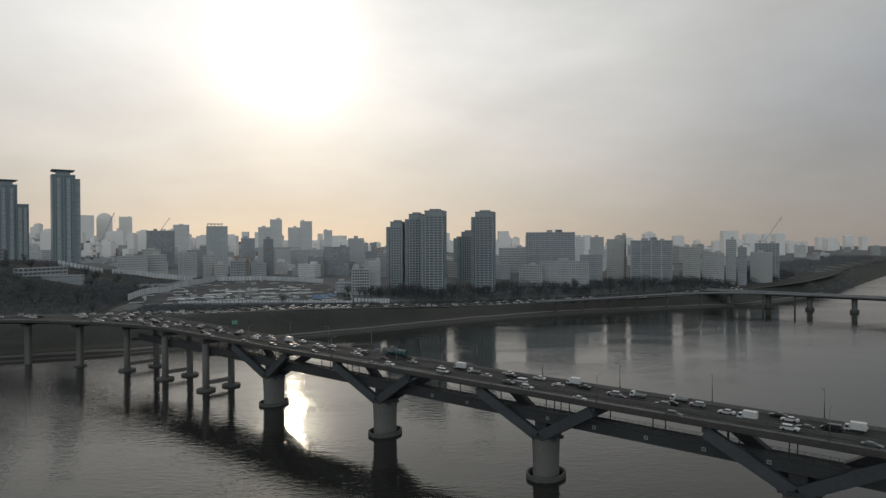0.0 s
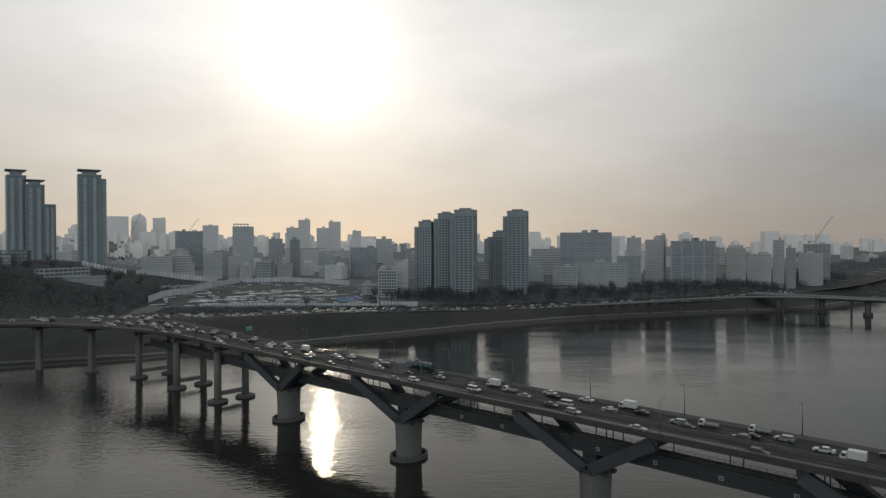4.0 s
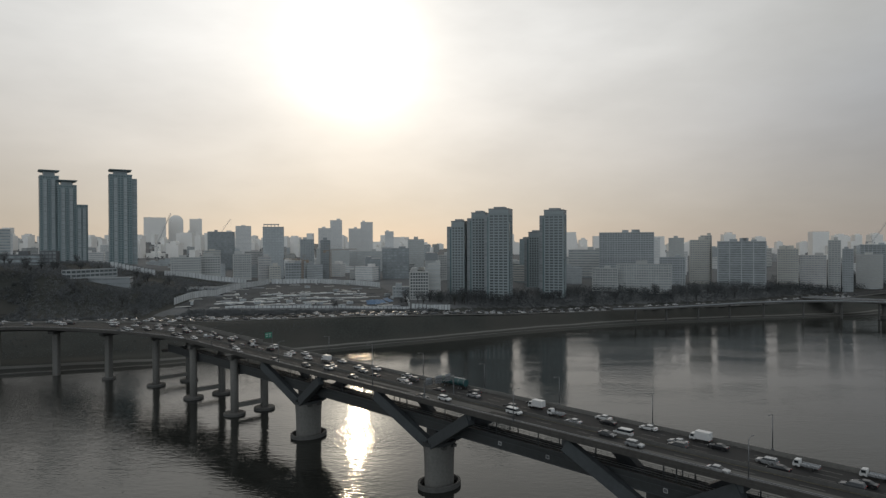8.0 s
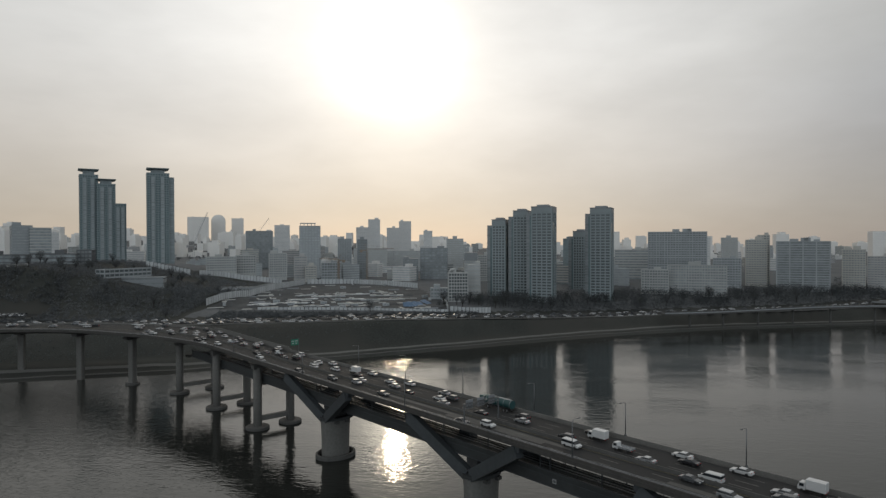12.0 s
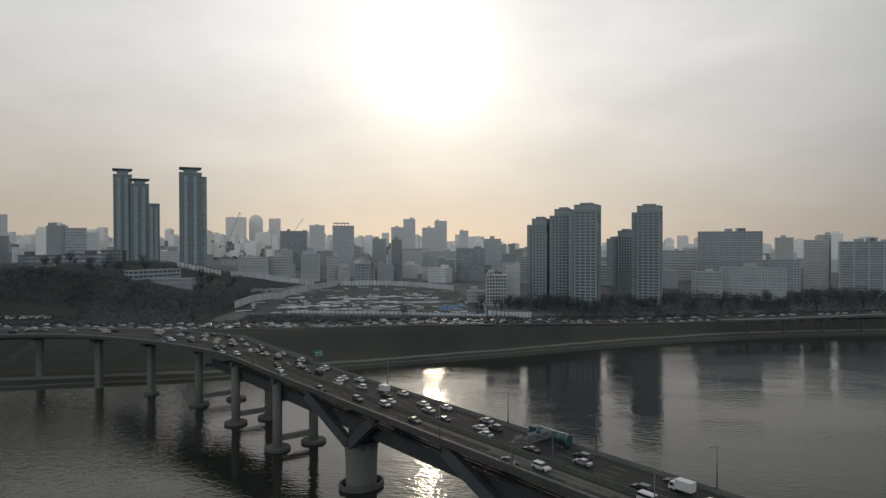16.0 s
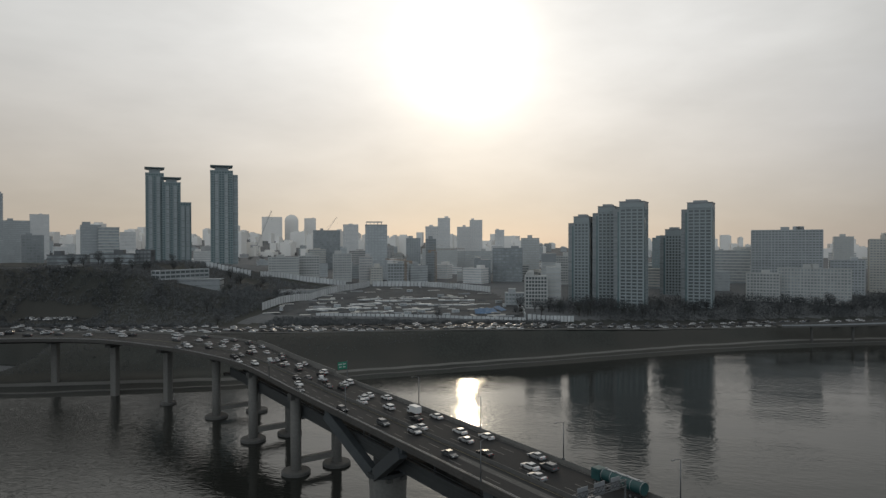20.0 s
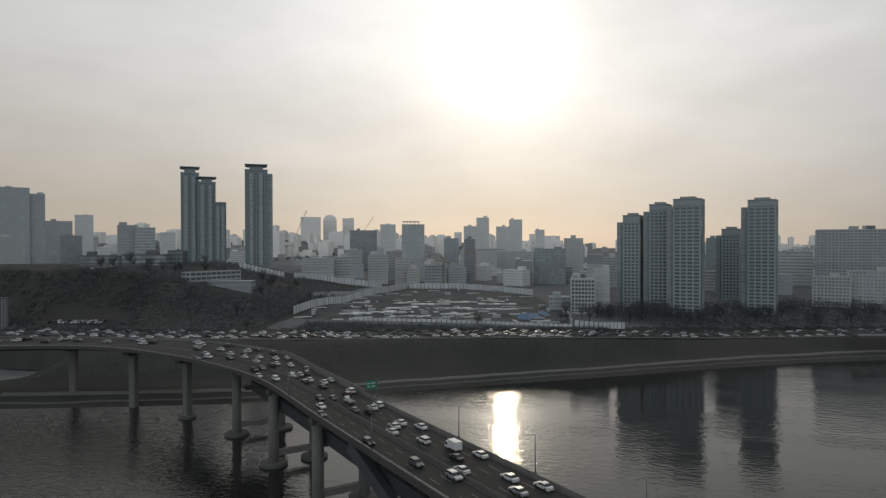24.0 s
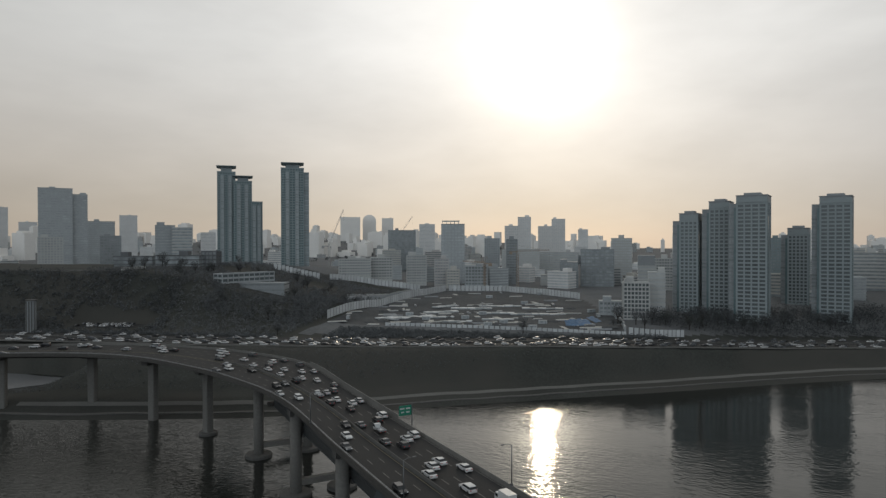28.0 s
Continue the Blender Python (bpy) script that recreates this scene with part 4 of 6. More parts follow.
for k, (i, f, load) in enumerate(((29.0, LANES_F[2], "box"), (28.3, LANES_F[1], "flat"), (22.6, LANES_F[3], "flat"))):
    light_truck(lane_spot(i, f), load)
    taken.append((i, f))
taken.append((lorry_at, LANES_F[3]))
for n, f in enumerate(LANES_F):
    for i in walk_lane(f, 140 + 7 * n, lambda i: 24 if i < 40 else 19 if i < 56 else 30, 0.45):
        if any(abs(i - a) < 1.2 and f == b for a, b in taken):
            continue
        put_car(lane_spot(i, f + rng.uniform(-0.012, 0.012)))
for n, f in enumerate(LANES_N):
    for i in walk_lane(f, 150 + 17 * n, lambda i: 62 if i < 44 else 42 if i < 56 else 130, 0.6):
        put_car(lane_spot(i, f + rng.uniform(-0.01, 0.01), back=True))

# traffic jam on the riverside expressway
lean = [sedan("white", pose(0, 0, -50), True), sedan("black", pose(0, 0, -50), True), suv("white", pose(0, 0, -50), True), suv("grey", pose(0, 0, -50), True), sedan("silver", pose(0, 0, -50), True)]
ROAD = spline([(x, y, road_z(x) + 0.01) for x, y in ROADLINE], 24)
used, placed = set(), []
for off, gap in ((-14.3, 34), (-10.9, 22), (-7.5, 30), (4.3, 60), (7.7, 55)):
    run = 0.0
    for a, b in zip(ROAD, ROAD[1:]):
        seg = (b - a).length
        t = (b - a).normalized()
        while run < seg:
            p = a + t * run + Vector((-t.y, t.x, 0)) * off
            run += gap * rng.uniform(0.6, 1.7)
            if not -440 < p.x < 300:
                continue
            m = Matrix.Translation(p) @ pose(0, 0, 0, rz=math.degrees(math.atan2(t.y, t.x)) + (180 if off > 0 else 0))
            placed.append(p)
            k = rng.choice((0, 0, 1, 1, 2, 3, 3, 4))
            if k in used:
                copy_thing(lean[k], m)
            else:
                lean[k].matrix_basis = m
                used.add(k)
        run -= seg


def jam(name, label, count_seed, lanes):
    """The rest of the standing traffic as one mass: past the cars that can be told apart."""
    g = random.Random(count_seed)
    V, Fc, mats = [], [], []
    shapes = []
    for car in lean:
        for o in car.children:
            co = [v.co.copy() for v in o.data.vertices]
            shapes.append((car, co, [tuple(p.vertices) for p in o.data.polygons], o.data.materials[0]))
    slots = list({id(s[3]): s[3] for s in shapes}.values())
    for off, gap in lanes:
        run = 0.0
        for a, b in zip(ROAD, ROAD[1:]):
            seg, t = (b - a).length, (b - a).normalized()
            while run < seg:
                p = a + t * run + Vector((-t.y, t.x, 0)) * off
                run += gap * g.uniform(0.6, 1.6)
                if not -470 < p.x < 420 or any((p - q).length < 5.6 for q in placed):
                    continue
                placed.append(p)
                m = Matrix.Translation(p) @ pose(0, 0, 0, rz=math.degrees(math.atan2(t.y, t.x)) + (180 if off > 0 else 0))
                car = lean[g.choice((0, 0, 1, 1, 2, 3, 3, 4))]
                for c, co, fs, mt in shapes:
                    if c is car:
                        n = len(V)
                        V.extend(tuple(m @ v) for v in co)
                        Fc.extend(tuple(i + n for i in f) for f in fs)
                        mats.extend([slots.index(mt)] * len(fs))
            run -= seg
    me = bpy.data.meshes.new(name)
    me.from_pydata(V, [], Fc)
    for s in slots:
        me.materials.append(s)
    me.polygons.foreach_set("material_index", mats)
    return tagged(new(name, me), label, "traffic", kind="stuff")


jam("traffic_jam", "dense standing traffic of pale and dark cars", 31, ((-14.3, 10), (-10.9, 9), (-7.5, 10), (-4.1, 11), (4.3, 16), (7.7, 14), (11.1, 18), (14.3, 40)))

# ---- city ----
def slab_mesh(w, d, h, material, store={}):
    key = (round(w, 1), round(d, 1), round(h, 2), material.name)
    if key not in store:
        bm = boxes((-w / 2, w / 2, -d / 2, d / 2, 0, h))
        me = bpy.data.meshes.new("floor_band")
        bm.to_mesh(me)
        bm.free()
        me.materials.append(material)
        store[key] = me
    return store[key]


def tower(label, x, y, w, d, top, turn, wall, glass=None, floor=2.9, band=1.5, fin=3.4, fin_w=0.9, cap=1.2, roof=1, near=True, name="apartment_tower", category="apartment tower", side_fins=True, base=None, plain_top=0):
    """A block of floors: glazing set back behind floor bands and upright piers, a parapet and roof rooms."""
    glass = glass or M_GLASS
    near = near and math.hypot(x + 30, y - 150) < 860
    z0 = (spot(x, y) if base is None else base) - 1.0
    t = thing(name, label, category, pose(x, y, z0, rz=turn))
    H = top - z0
    n = max(2, int((H - cap - plain_top) / floor))
    floor = (H - cap - plain_top) / n
    part("glazing", boxes((-w / 2 + 0.35, w / 2 - 0.35, -d / 2 + 0.35, d / 2 - 0.35, 0, H - cap)), glass, t, "dark windows set back")
    if near:
        part("plinth", boxes((-w / 2 - 0.1, w / 2 + 0.1, -d / 2 - 0.1, d / 2 + 0.1, 0, band + 1.0)), wall, t)
    if near:
        me = slab_mesh(w, d, band, wall)
        for k in range(1, n):
            share("floor_band", me, t, pose(0, 0, k * floor))
    else:
        bm = bmesh.new()
        for k in range(1, n):
            box(bm, -w / 2, w / 2, -d / 2, d / 2, k * floor, k * floor + band)
        tagged(part("facade", bm, wall, t), kind="stuff")
    if plain_top:
        part("top_wall", boxes((-w / 2, w / 2, -d / 2, d / 2, H - cap - plain_top, H - cap)), wall, t)
    if fin:
        m = max(1, round(w / fin))
    if fin and not near:
        bm = bmesh.new()
        for k in range(m + 1):
            a = -w / 2 + fin_w / 2 + k * (w - fin_w) / m
            box(bm, a - fin_w / 2, a + fin_w / 2, -d / 2 - 0.22, -d / 2 + 0.25, 0, H - cap)
        tagged(part("facade_grid", bm, wall, t), kind="stuff")
    elif fin:
        g = part("pier", boxes((-fin_w / 2, fin_w / 2, -0.22, 0.25, 0, H - cap)), wall, t, m=pose(-w / 2 + fin_w / 2, -d / 2, 0))
        for k in range(1, m + 1):
            share("pier", g.data, t, pose(-w / 2 + fin_w / 2 + k * (w - fin_w) / m, -d / 2, 0))
        if side_fins:
            m = max(1, round(d / fin))
            for s in (-1, 1):
                for k in range(m + 1):
                    share("pier", g.data, t, pose(s * w / 2, -d / 2 + fin_w / 2 + k * (d - fin_w) / m, 0, rz=90 * s))
    part("parapet", boxes((-w / 2 - 0.15, w / 2 + 0.15, -d / 2 - 0.15, d / 2 + 0.15, H - cap, H - 0.4), (-w / 2 - 0.15, w / 2 + 0.15, -d / 2 - 0.15, -d / 2 + 0.2, H - 0.4, H)), wall, t)
    r = random.Random(int(x * 7 + y))
    for k in range(roof):
        a, b = r.uniform(-0.3, 0.3) * w, r.uniform(2.0, 4.2)
        ww = min(w * 0.2, 4.0) * r.uniform(0.7, 1.2)
        part("roof_room", boxes((a - ww, a + ww, -d * 0.25, d * 0.3, H - 0.5, H + b)), wall, t)
    return t


# riverside estate of pale towers with teal corners
def river_tower(x, y, w, d, top, turn, label):
    t = tower(label, x, y, w, d, top - 1.5, turn, M_WALL, M_GLASS_N, 2.9, 1.1, 4.8 if w > 18 else 3.4, 1.1, 1.0, 0, plain_top=4.6)
    H = t.matrix_basis.translation.z
    h = top - H
    # tall dark glazed wing on the flank
    part("wing", boxes((-w / 2 - 5.6, -w / 2 + 0.3, -d / 2 + 2.5, d / 2 - 1, 0, h - 6.0)), M_WALL_D, t, "dark grey wing")
    g = slab_mesh(5.7, d - 3.3, 1.25, M_GLASS)
    for k in range(1, int((h - 7) / 2.9)):
        share("wing_window", g, t, pose(-w / 2 - 2.85, 0.7, k * 2.9))
    part("corner_glazing", boxes((-w / 2 - 1.8, -w / 2 - 0.2, -d / 2 + 0.4, -d / 2 + 3.0, 0, h - 9.0)), M_TEAL, t, "teal glazed corner strip")
    part("corner_glazing", boxes((w / 2 - 0.2, w / 2 + 0.5, -d / 2 + 1.2, -d / 2 + 5.0, 0, h - 16.0)), M_TEAL, t)
    # shallow gabled crown
    part("crown", boxes((-w / 2 - 0.2, w / 2 + 0.2, -d / 2 - 0.1, d / 2, h - 5.2, h - 0.3)), M_WALL_D, t, "dark grey crown")
    bm = loft([[(-w / 2 - 0.1, yy, h - 5.3), (w / 2 + 0.1, yy, h - 5.3), (w / 2 + 0.1, yy, h - 2.6), (w * 0.22, yy, h - 0.7), (-w / 2 - 0.1, yy, h - 4.4)] for yy in (-d / 2 - 0.5, -d / 2 - 0.05)])
    part("gable", bm, M_WALL, t, "pale gable on the crown")
    part("cornice", boxes((-w / 2 - 0.5, w / 2 + 0.5, -d / 2 - 0.6, d / 2 + 0.4, h - 0.4, h + 0.2)), M_WALL_D, t, "dark cornice")
    part("roof_room", boxes((-w * 0.3, w * 0.25, -d * 0.25, d * 0.3, h + 0.1, h + 2.2)), M_WALL_D, t)
    return t


river_tower(-1, 756, 21, 24, 116, -12, "pale riverside apartment tower with gabled crown")
river_tower(60, 788, 21, 24, 116, -14, "pale riverside apartment tower with teal corner")
river_tower(-23, 775, 15, 24, 113, -10, "slender pale apartment tower behind the crowned one")
river_tower(-46, 778, 14, 24, 104, -8, "lower pale apartment tower at the estate's edge")
river_tower(44, 859, 16, 24, 93, -12, "pale apartment tower set back in the estate")
tower("grey apartment block between riverside towers", 34, 935, 14, 26, 85, -5, M_WALL_B)
# mark on the crown of the tallest tower
logo = thing("wall_mark", "dark blue mark on the tower's plain top", "wall mark", pose(4.2, 743.7, 111.0, rz=-12))
part("bar", boxes((-1.6, 1.2, -0.12, 0.08, 0, 0.6)), M_WALL_D, logo)
part("bar", boxes((-1.6, -0.9, -0.12, 0.08, 0.6, 1.9), (0.5, 1.2, -0.12, 0.08, 0.6, 1.9)), M_WALL_D, logo)


# twin high-rise with flared hats
def hat(t, x0, x1, y0, y1, z, neck, over):
    part("neck", boxes((x0, x1, y0, y1, z - 0.5, z + neck)), M_WALL_B, t, "narrow glazed neck")
    for k in range(3):
        zz = z + 0.6 + k * neck / 3
        part("neck_window", boxes((x0 - 0.06, x1 + 0.06, y0 - 0.06, y1 + 0.06, zz, zz + neck / 6)), M_GLASS, t)
    a, b = over * 0.35, over
    bm = loft([[(x0 - o, y0 - o, zz), (x1 + o, y0 - o, zz), (x1 + o, y1 + o, zz), (x0 - o, y1 + o, zz)] for o, zz in ((a, z + neck), (b, z + neck + 1.3), (b, z + neck + 2.0))])
    part("hat", bm, M_WALL_B, t, "flared flat roof hat")


def high_rise(x, y, w, d, top, turn, label, neck=7.0, shoulder=None):
    t = tower(label, x, y, w, d, top, turn, M_WALL_B, M_TEAL, 3.0, 1.1, 3.2, 0.9, 1.5, 0)
    h = top - t.matrix_basis.translation.z
    for s in (-0.22, 0.2):
        part("balcony_shaft", boxes((w * s - 2.2, w * s + 2.2, -d / 2 - 1.5, -d / 2, 0, h - 5)), M_WALL, t, "pale balcony shaft")
        me = slab_mesh(3.4, 1.6, 1.3, M_GLASS)
        for k in range(1, int((h - 8) / 3.0)):
            share("balcony_window", me, t, pose(w * s, -d / 2 - 0.85, k * 3.0 + 0.9))
    if neck:
        hat(t, -w * 0.3, w * 0.3, -d * 0.3, d * 0.3, h, neck, 5.4)
    if shoulder:
        s, dz = shoulder
        part("shoulder", boxes((w / 2, w / 2 + s, -d * 0.4, d * 0.4, 0, h - dz)), M_WALL_B, t, "lower glazed shoulder")
        me = slab_mesh(s + 0.3, d * 0.8 + 0.2, 1.4, M_GLASS)
        for k in range(1, int((h - dz) / 3.0)):
            share("shoulder_window", me, t, pose(w / 2 + s / 2, 0, k * 3.0))
    return t


high_rise(-501, 880, 27, 30, 171, 34, "teal glass high-rise with a flared flat hat", 4.5, (6, 5))
high_rise(-602, 882, 22, 30, 171, 39, "tallest teal glass high-rise of the group with hat", 5.5)
high_rise(-581, 888, 22, 30, 159, 38, "teal glass high-rise stepped below its neighbour", 4.5)
high_rise(-565, 895, 14, 26, 133, 37, "lower teal glass high-rise at the group's edge", 0)

# office towers on the hill side
t = tower("large grey office tower with horizontal window bands", -1027, 975, 49, 40, 171, 52, M_WALL_G, M_GLASS_P, 3.9, 2.0, 0, name="office_tower", category="office tower", roof=1)
tower("grey office wing beside the large tower", -1008, 1004, 24, 36, 162, 51, M_WALL_G, M_GLASS_P, 3.9, 2.0, 0, name="office_tower", category="office tower")
tower("pale apartment block below the office tower", -754, 755, 26, 20, 88, 53, M_WALL_P, M_GLASS_P, 2.9, 1.5, 3.2)
tower("grey office block with dark top edge", -1097, 1122, 50, 40, 122, 49, M_WALL_G, M_GLASS_P, 3.6, 1.9, 0, name="office_block", category="office block", near=False)
tower("dark glass office block with flat roof", -789, 871, 26, 30, 91, 49, M_WALL_D, M_GLASS, 3.6, 1.4, 4, name="office_block", category="office block")
tower("slim tower far behind hill, paled for haze", -1480, 1545, 44, 40, 156, 47, M_HAZE, M_GLASS_P, 3.2, 2.0, 0, near=False)
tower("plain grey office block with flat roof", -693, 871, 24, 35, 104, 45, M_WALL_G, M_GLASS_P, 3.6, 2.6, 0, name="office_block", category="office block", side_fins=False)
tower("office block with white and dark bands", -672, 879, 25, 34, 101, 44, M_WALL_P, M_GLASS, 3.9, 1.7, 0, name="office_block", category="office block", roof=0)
tower("far tower paled as if in haze", -1997, 1559, 24, 40, 190, 56, M_HAZE, M_GLASS_P, 3.4, 2.2, 0, near=False)
tower("far office block paled as if in haze", -2363, 1905, 59, 60, 160, 54, M_HAZE, M_GLASS_P, 3.4, 2.2, 0, near=False, name="office_block", category="office block")
tower("haze-paled block between hill and high-rise", -1091, 1410, 33, 50, 105, 41, M_HAZE, M_GLASS_P, 3.2, 2.0, 0, near=False)

# middle of the view
tower("low white walk-up apartment slab", -382, 820, 34, 14, 64, 29, M_WALL_P, M_GLASS, 2.8, 1.5, 2.9)
tower("white apartment slab with plain gable", -364, 847, 24, 16, 65, 27, M_WALL_P, M_GLASS, 2.8, 1.6, 2.9)
tower("dark glass office tower with flat roof", -531, 1265, 49, 35, 103, 25, M_WALL_D, M_GLASS, 3.8, 1.0, 5, 0.6, name="office_tower", category="office tower")
tower("white apartment block with window grid", -333, 873, 22, 16, 67, 24, M_WALL_P, M_GLASS, 2.8, 1.5, 2.7)
tower("haze-paled brick block beside white apartments", -310, 891, 16, 16, 63, 22, M_BRICK, M_GLASS, 3.0, 1.6, 3.2)
tower("haze-paled apartment tower in the second row", -602, 1555, 35, 35, 122, 23, M_HAZE, M_GLASS_P, 3.0, 2.0, 0, near=False)
t = tower("grey office tower with open rooftop frame", -326, 972, 29, 26, 104, 21, M_WALL_G, M_GLASS_P, 3.6, 1.7, 4, 0.7, name="office_tower", category="office tower", roof=0)
h = 104 - t.matrix_basis.translation.z
for k in range(5):
    part("roof_post", boxes((-13 + 5 * k, -12.5 + 5 * k, -12, -11.5, h - 0.5, h + 3.2), (-13 + 5 * k, -12.5 + 5 * k, 11.5, 12, h - 0.5, h + 3.2)), M_WALL_G, t)
part("roof_frame", boxes((-13.5, 8.5, -12.4, -11.2, h + 3.2, h + 4.0), (-13.5, 8.5, 11.2, 12.4, h + 3.2, h + 4.0)), M_WALL_G, t)
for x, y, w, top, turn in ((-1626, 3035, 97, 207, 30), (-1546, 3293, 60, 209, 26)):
    tower("far business tower paled as if in haze", x, y, w, 60, top, turn, M_FAR, M_FAR, 4, 2.8, 0, near=False, name="office_tower", category="office tower", roof=1)
t = tower("haze-paled far tower with rounded top", -1586, 3162, 68, 60, 190, 28, M_FAR, M_FAR, 4, 2.8, 0, near=False, name="office_tower", category="office tower", roof=0)
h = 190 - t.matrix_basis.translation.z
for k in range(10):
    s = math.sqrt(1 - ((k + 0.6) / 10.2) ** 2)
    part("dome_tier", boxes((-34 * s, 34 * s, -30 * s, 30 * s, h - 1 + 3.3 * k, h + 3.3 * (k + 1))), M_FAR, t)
tower("dark narrow end of apartment slab", -365, 1274, 26, 30, 88, 17, M_WALL_G, M_GLASS, 2.9, 1.5, 3.4)
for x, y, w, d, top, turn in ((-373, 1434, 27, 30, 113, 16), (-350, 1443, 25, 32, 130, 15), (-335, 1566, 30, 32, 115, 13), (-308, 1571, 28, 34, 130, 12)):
    tower("haze-paled apartment tower of a stepped pair", x, y, w, d, top, turn, M_HAZE, M_GLASS_P, 2.9, 1.9, 4, near=False)
tower("slim haze-paled apartment tower far off", -298, 1841, 24, 30, 113, 10, M_HAZE, M_GLASS_P, 3, 2, 0, near=False)
tower("pale striped office slab with roof room", -128, 1052, 25, 26, 86, 7, M_WALL_P, M_GLASS_P, 3.2, 1.2, 2.2, 0.8, name="office_block", category="office block")
tower("dark glass office block with stepped roof", -148, 974, 37, 30, 73, 9, M_WALL_D, M_GLASS, 3.6, 1.2, 5, 0.5, name="office_block", category="office block")
tower("dark low office wing with flat roof", -175, 944, 20, 24, 59, 10, M_WALL_D, M_GLASS, 3.6, 1.2, 4, 0.5, name="office_block", category="office block")
tower("white block with dark sign box on top", -87, 878, 17, 20, 58, 5, M_WALL_P, M_GLASS_P, 3.2, 2.0, 0, roof=0)
part("sign_box", boxes((-8, 8, -9, 9, 0, 10)), M_WALL_D, thing("rooftop_box", "dark cladded box on a white block's roof", "roof box", pose(-87.3, 877.7, 57.8, rz=5)))
tower("white balcony apartment house beside the site", -85, 718, 19, 13, 51, 10, M_WALL_P, M_GLASS_N, 2.9, 1.0, 2.7, 0.7, roof=2)
tower("plain white gable of apartment house", -71, 740, 13, 18, 58, 4, M_WALL_P, M_GLASS_P, 2.9, 2.3, 0, roof=1)
tower("low grey shop house by fence", -105, 732, 18, 14, 35, 8, M_WALL_G, M_GLASS, 3.2, 1.8, 3.2)
tower("grey low office house with windows", -271, 898, 25, 20, 55, 19, M_WALL_G, M_GLASS, 3.2, 1.5, 3.4)
tower("sand-coloured low block with flat roof", -294, 886, 14, 18, 51, 19, M_WALL_Y, M_GLASS, 3.0, 1.6, 3.2)
tower("grey low block in the second row", -260, 942, 16, 20, 48, 17, M_WALL_G, M_GLASS, 3.0, 1.6, 3.2)
tower("dark slim office block with flat roof", -250, 974, 13, 20, 85, 17, M_WALL_D, M_GLASS, 3.2, 1.2, 3, 0.5, name="office_block", category="office block")
tower("long pale apartment slab far behind", -282, 1144, 55, 20, 71, 15, M_WALL_P, M_GLASS_P, 2.8, 1.7, 3, near=False)
tower("long pale office slab with window bands", -237, 1204, 58, 24, 66, 12, M_WALL_P, M_GLASS_P, 3.4, 1.9, 0, near=False, name="office_block", category="office block")
tower("low white hall with flat roof", -201, 969, 24, 20, 43, 13, M_WALL_P, M_GLASS_P, 4, 3, 0, roof=0)
tower("pale block beside the riverside estate", -74, 937, 20, 20, 64, 4, M_WALL_P, M_GLASS, 2.9, 1.5, 3)

# downriver blocks
tower("long low office block with window bands", 122, 1006, 45, 26, 70, -7, M_WALL_P, M_GLASS, 3.4, 1.9, 0, name="office_block", category="office block")
t = tower("broad grey apartment slab with roof rooms", 164, 920, 68, 16, 93, -10, M_WALL_G, M_GLASS, 2.8, 1.3, 3.3, 0.8, roof=4)
tower("long pale balcony apartment slab", 167, 835, 61, 12, 55, -13, M_WALL_P, M_GLASS, 2.8, 1.1, 2.8, 0.9, roof=2)
tower("pale balcony apartment slab end block", 122, 833, 29, 12, 50, -9, M_WALL_P, M_GLASS, 2.8, 1.2, 2.8, 0.9)
tower("sand-coloured apartment tower with flat roof", 264, 943, 24, 22, 83, -16, M_WALL_Y, M_GLASS, 2.8, 1.5, 3.2)
tower("sand-coloured apartment tower top", 276, 954, 14, 20, 89, -16, M_WALL_Y, M_GLASS, 2.8, 1.5, 3.2)
tower("pale apartment block in the haze", 283, 1121, 23, 24, 87, -14, M_WALL_P, M_GLASS_P, 2.8, 1.7, 3.2)
tower("grey low apartment block with windows", 221, 914, 31, 18, 61, -14, M_WALL_G, M_GLASS, 2.8, 1.5, 3.2)
tower("white-framed balcony apartment slab", 305, 908, 56, 16, 81, -19, M_WALL_G, M_GLASS, 2.8, 0.9, 14, 1.2, roof=4)
tower("sand apartment tower with roof portal", 373, 934, 24, 20, 71, -22, M_WALL_Y, M_GLASS, 2.8, 1.5, 3.2, roof=2)
tower("haze-paled brick apartment block with windows", 404, 933, 30, 22, 63, -24, M_BRICK, M_GLASS, 2.8, 1.5, 3.2)
tower("pale slender apartment tower with roof room", 430, 932, 14, 22, 82, -25, M_WALL_P, M_GLASS, 2.8, 1.6, 3.2)
tower("grey slender apartment tower with windows", 444, 927, 12, 22, 71, -26, M_WALL_G, M_GLASS, 2.8, 1.4, 3.2)
tower("unfinished grey tower under a crane", 532, 1025, 35, 26, 76, -28, M_WALL_G, M_GLASS, 3.0, 0.8, 5, 0.6)
tower("plain white apartment gable by the river", 491, 964, 30, 16, 63, -27, M_WALL_P, M_GLASS_P, 2.8, 2.3, 0)
tower("far slab paled as if in haze", 311, 1369, 18, 30, 89, -13, M_HAZE, M_GLASS_P, 3, 2, 0, near=False)

# many smaller houses filling the streets behind
r = random.Random(21)
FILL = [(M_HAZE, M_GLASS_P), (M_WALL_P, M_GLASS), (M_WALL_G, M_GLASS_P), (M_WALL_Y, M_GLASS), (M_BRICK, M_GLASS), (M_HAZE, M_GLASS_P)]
LABELS = ["haze-paled city block with rows of windows", "white city block with rows of windows", "grey city block with rows of windows", "sand-coloured city block with windows", "haze-paled brick city block with windows", "plain city block paled as if in haze"]
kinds = []
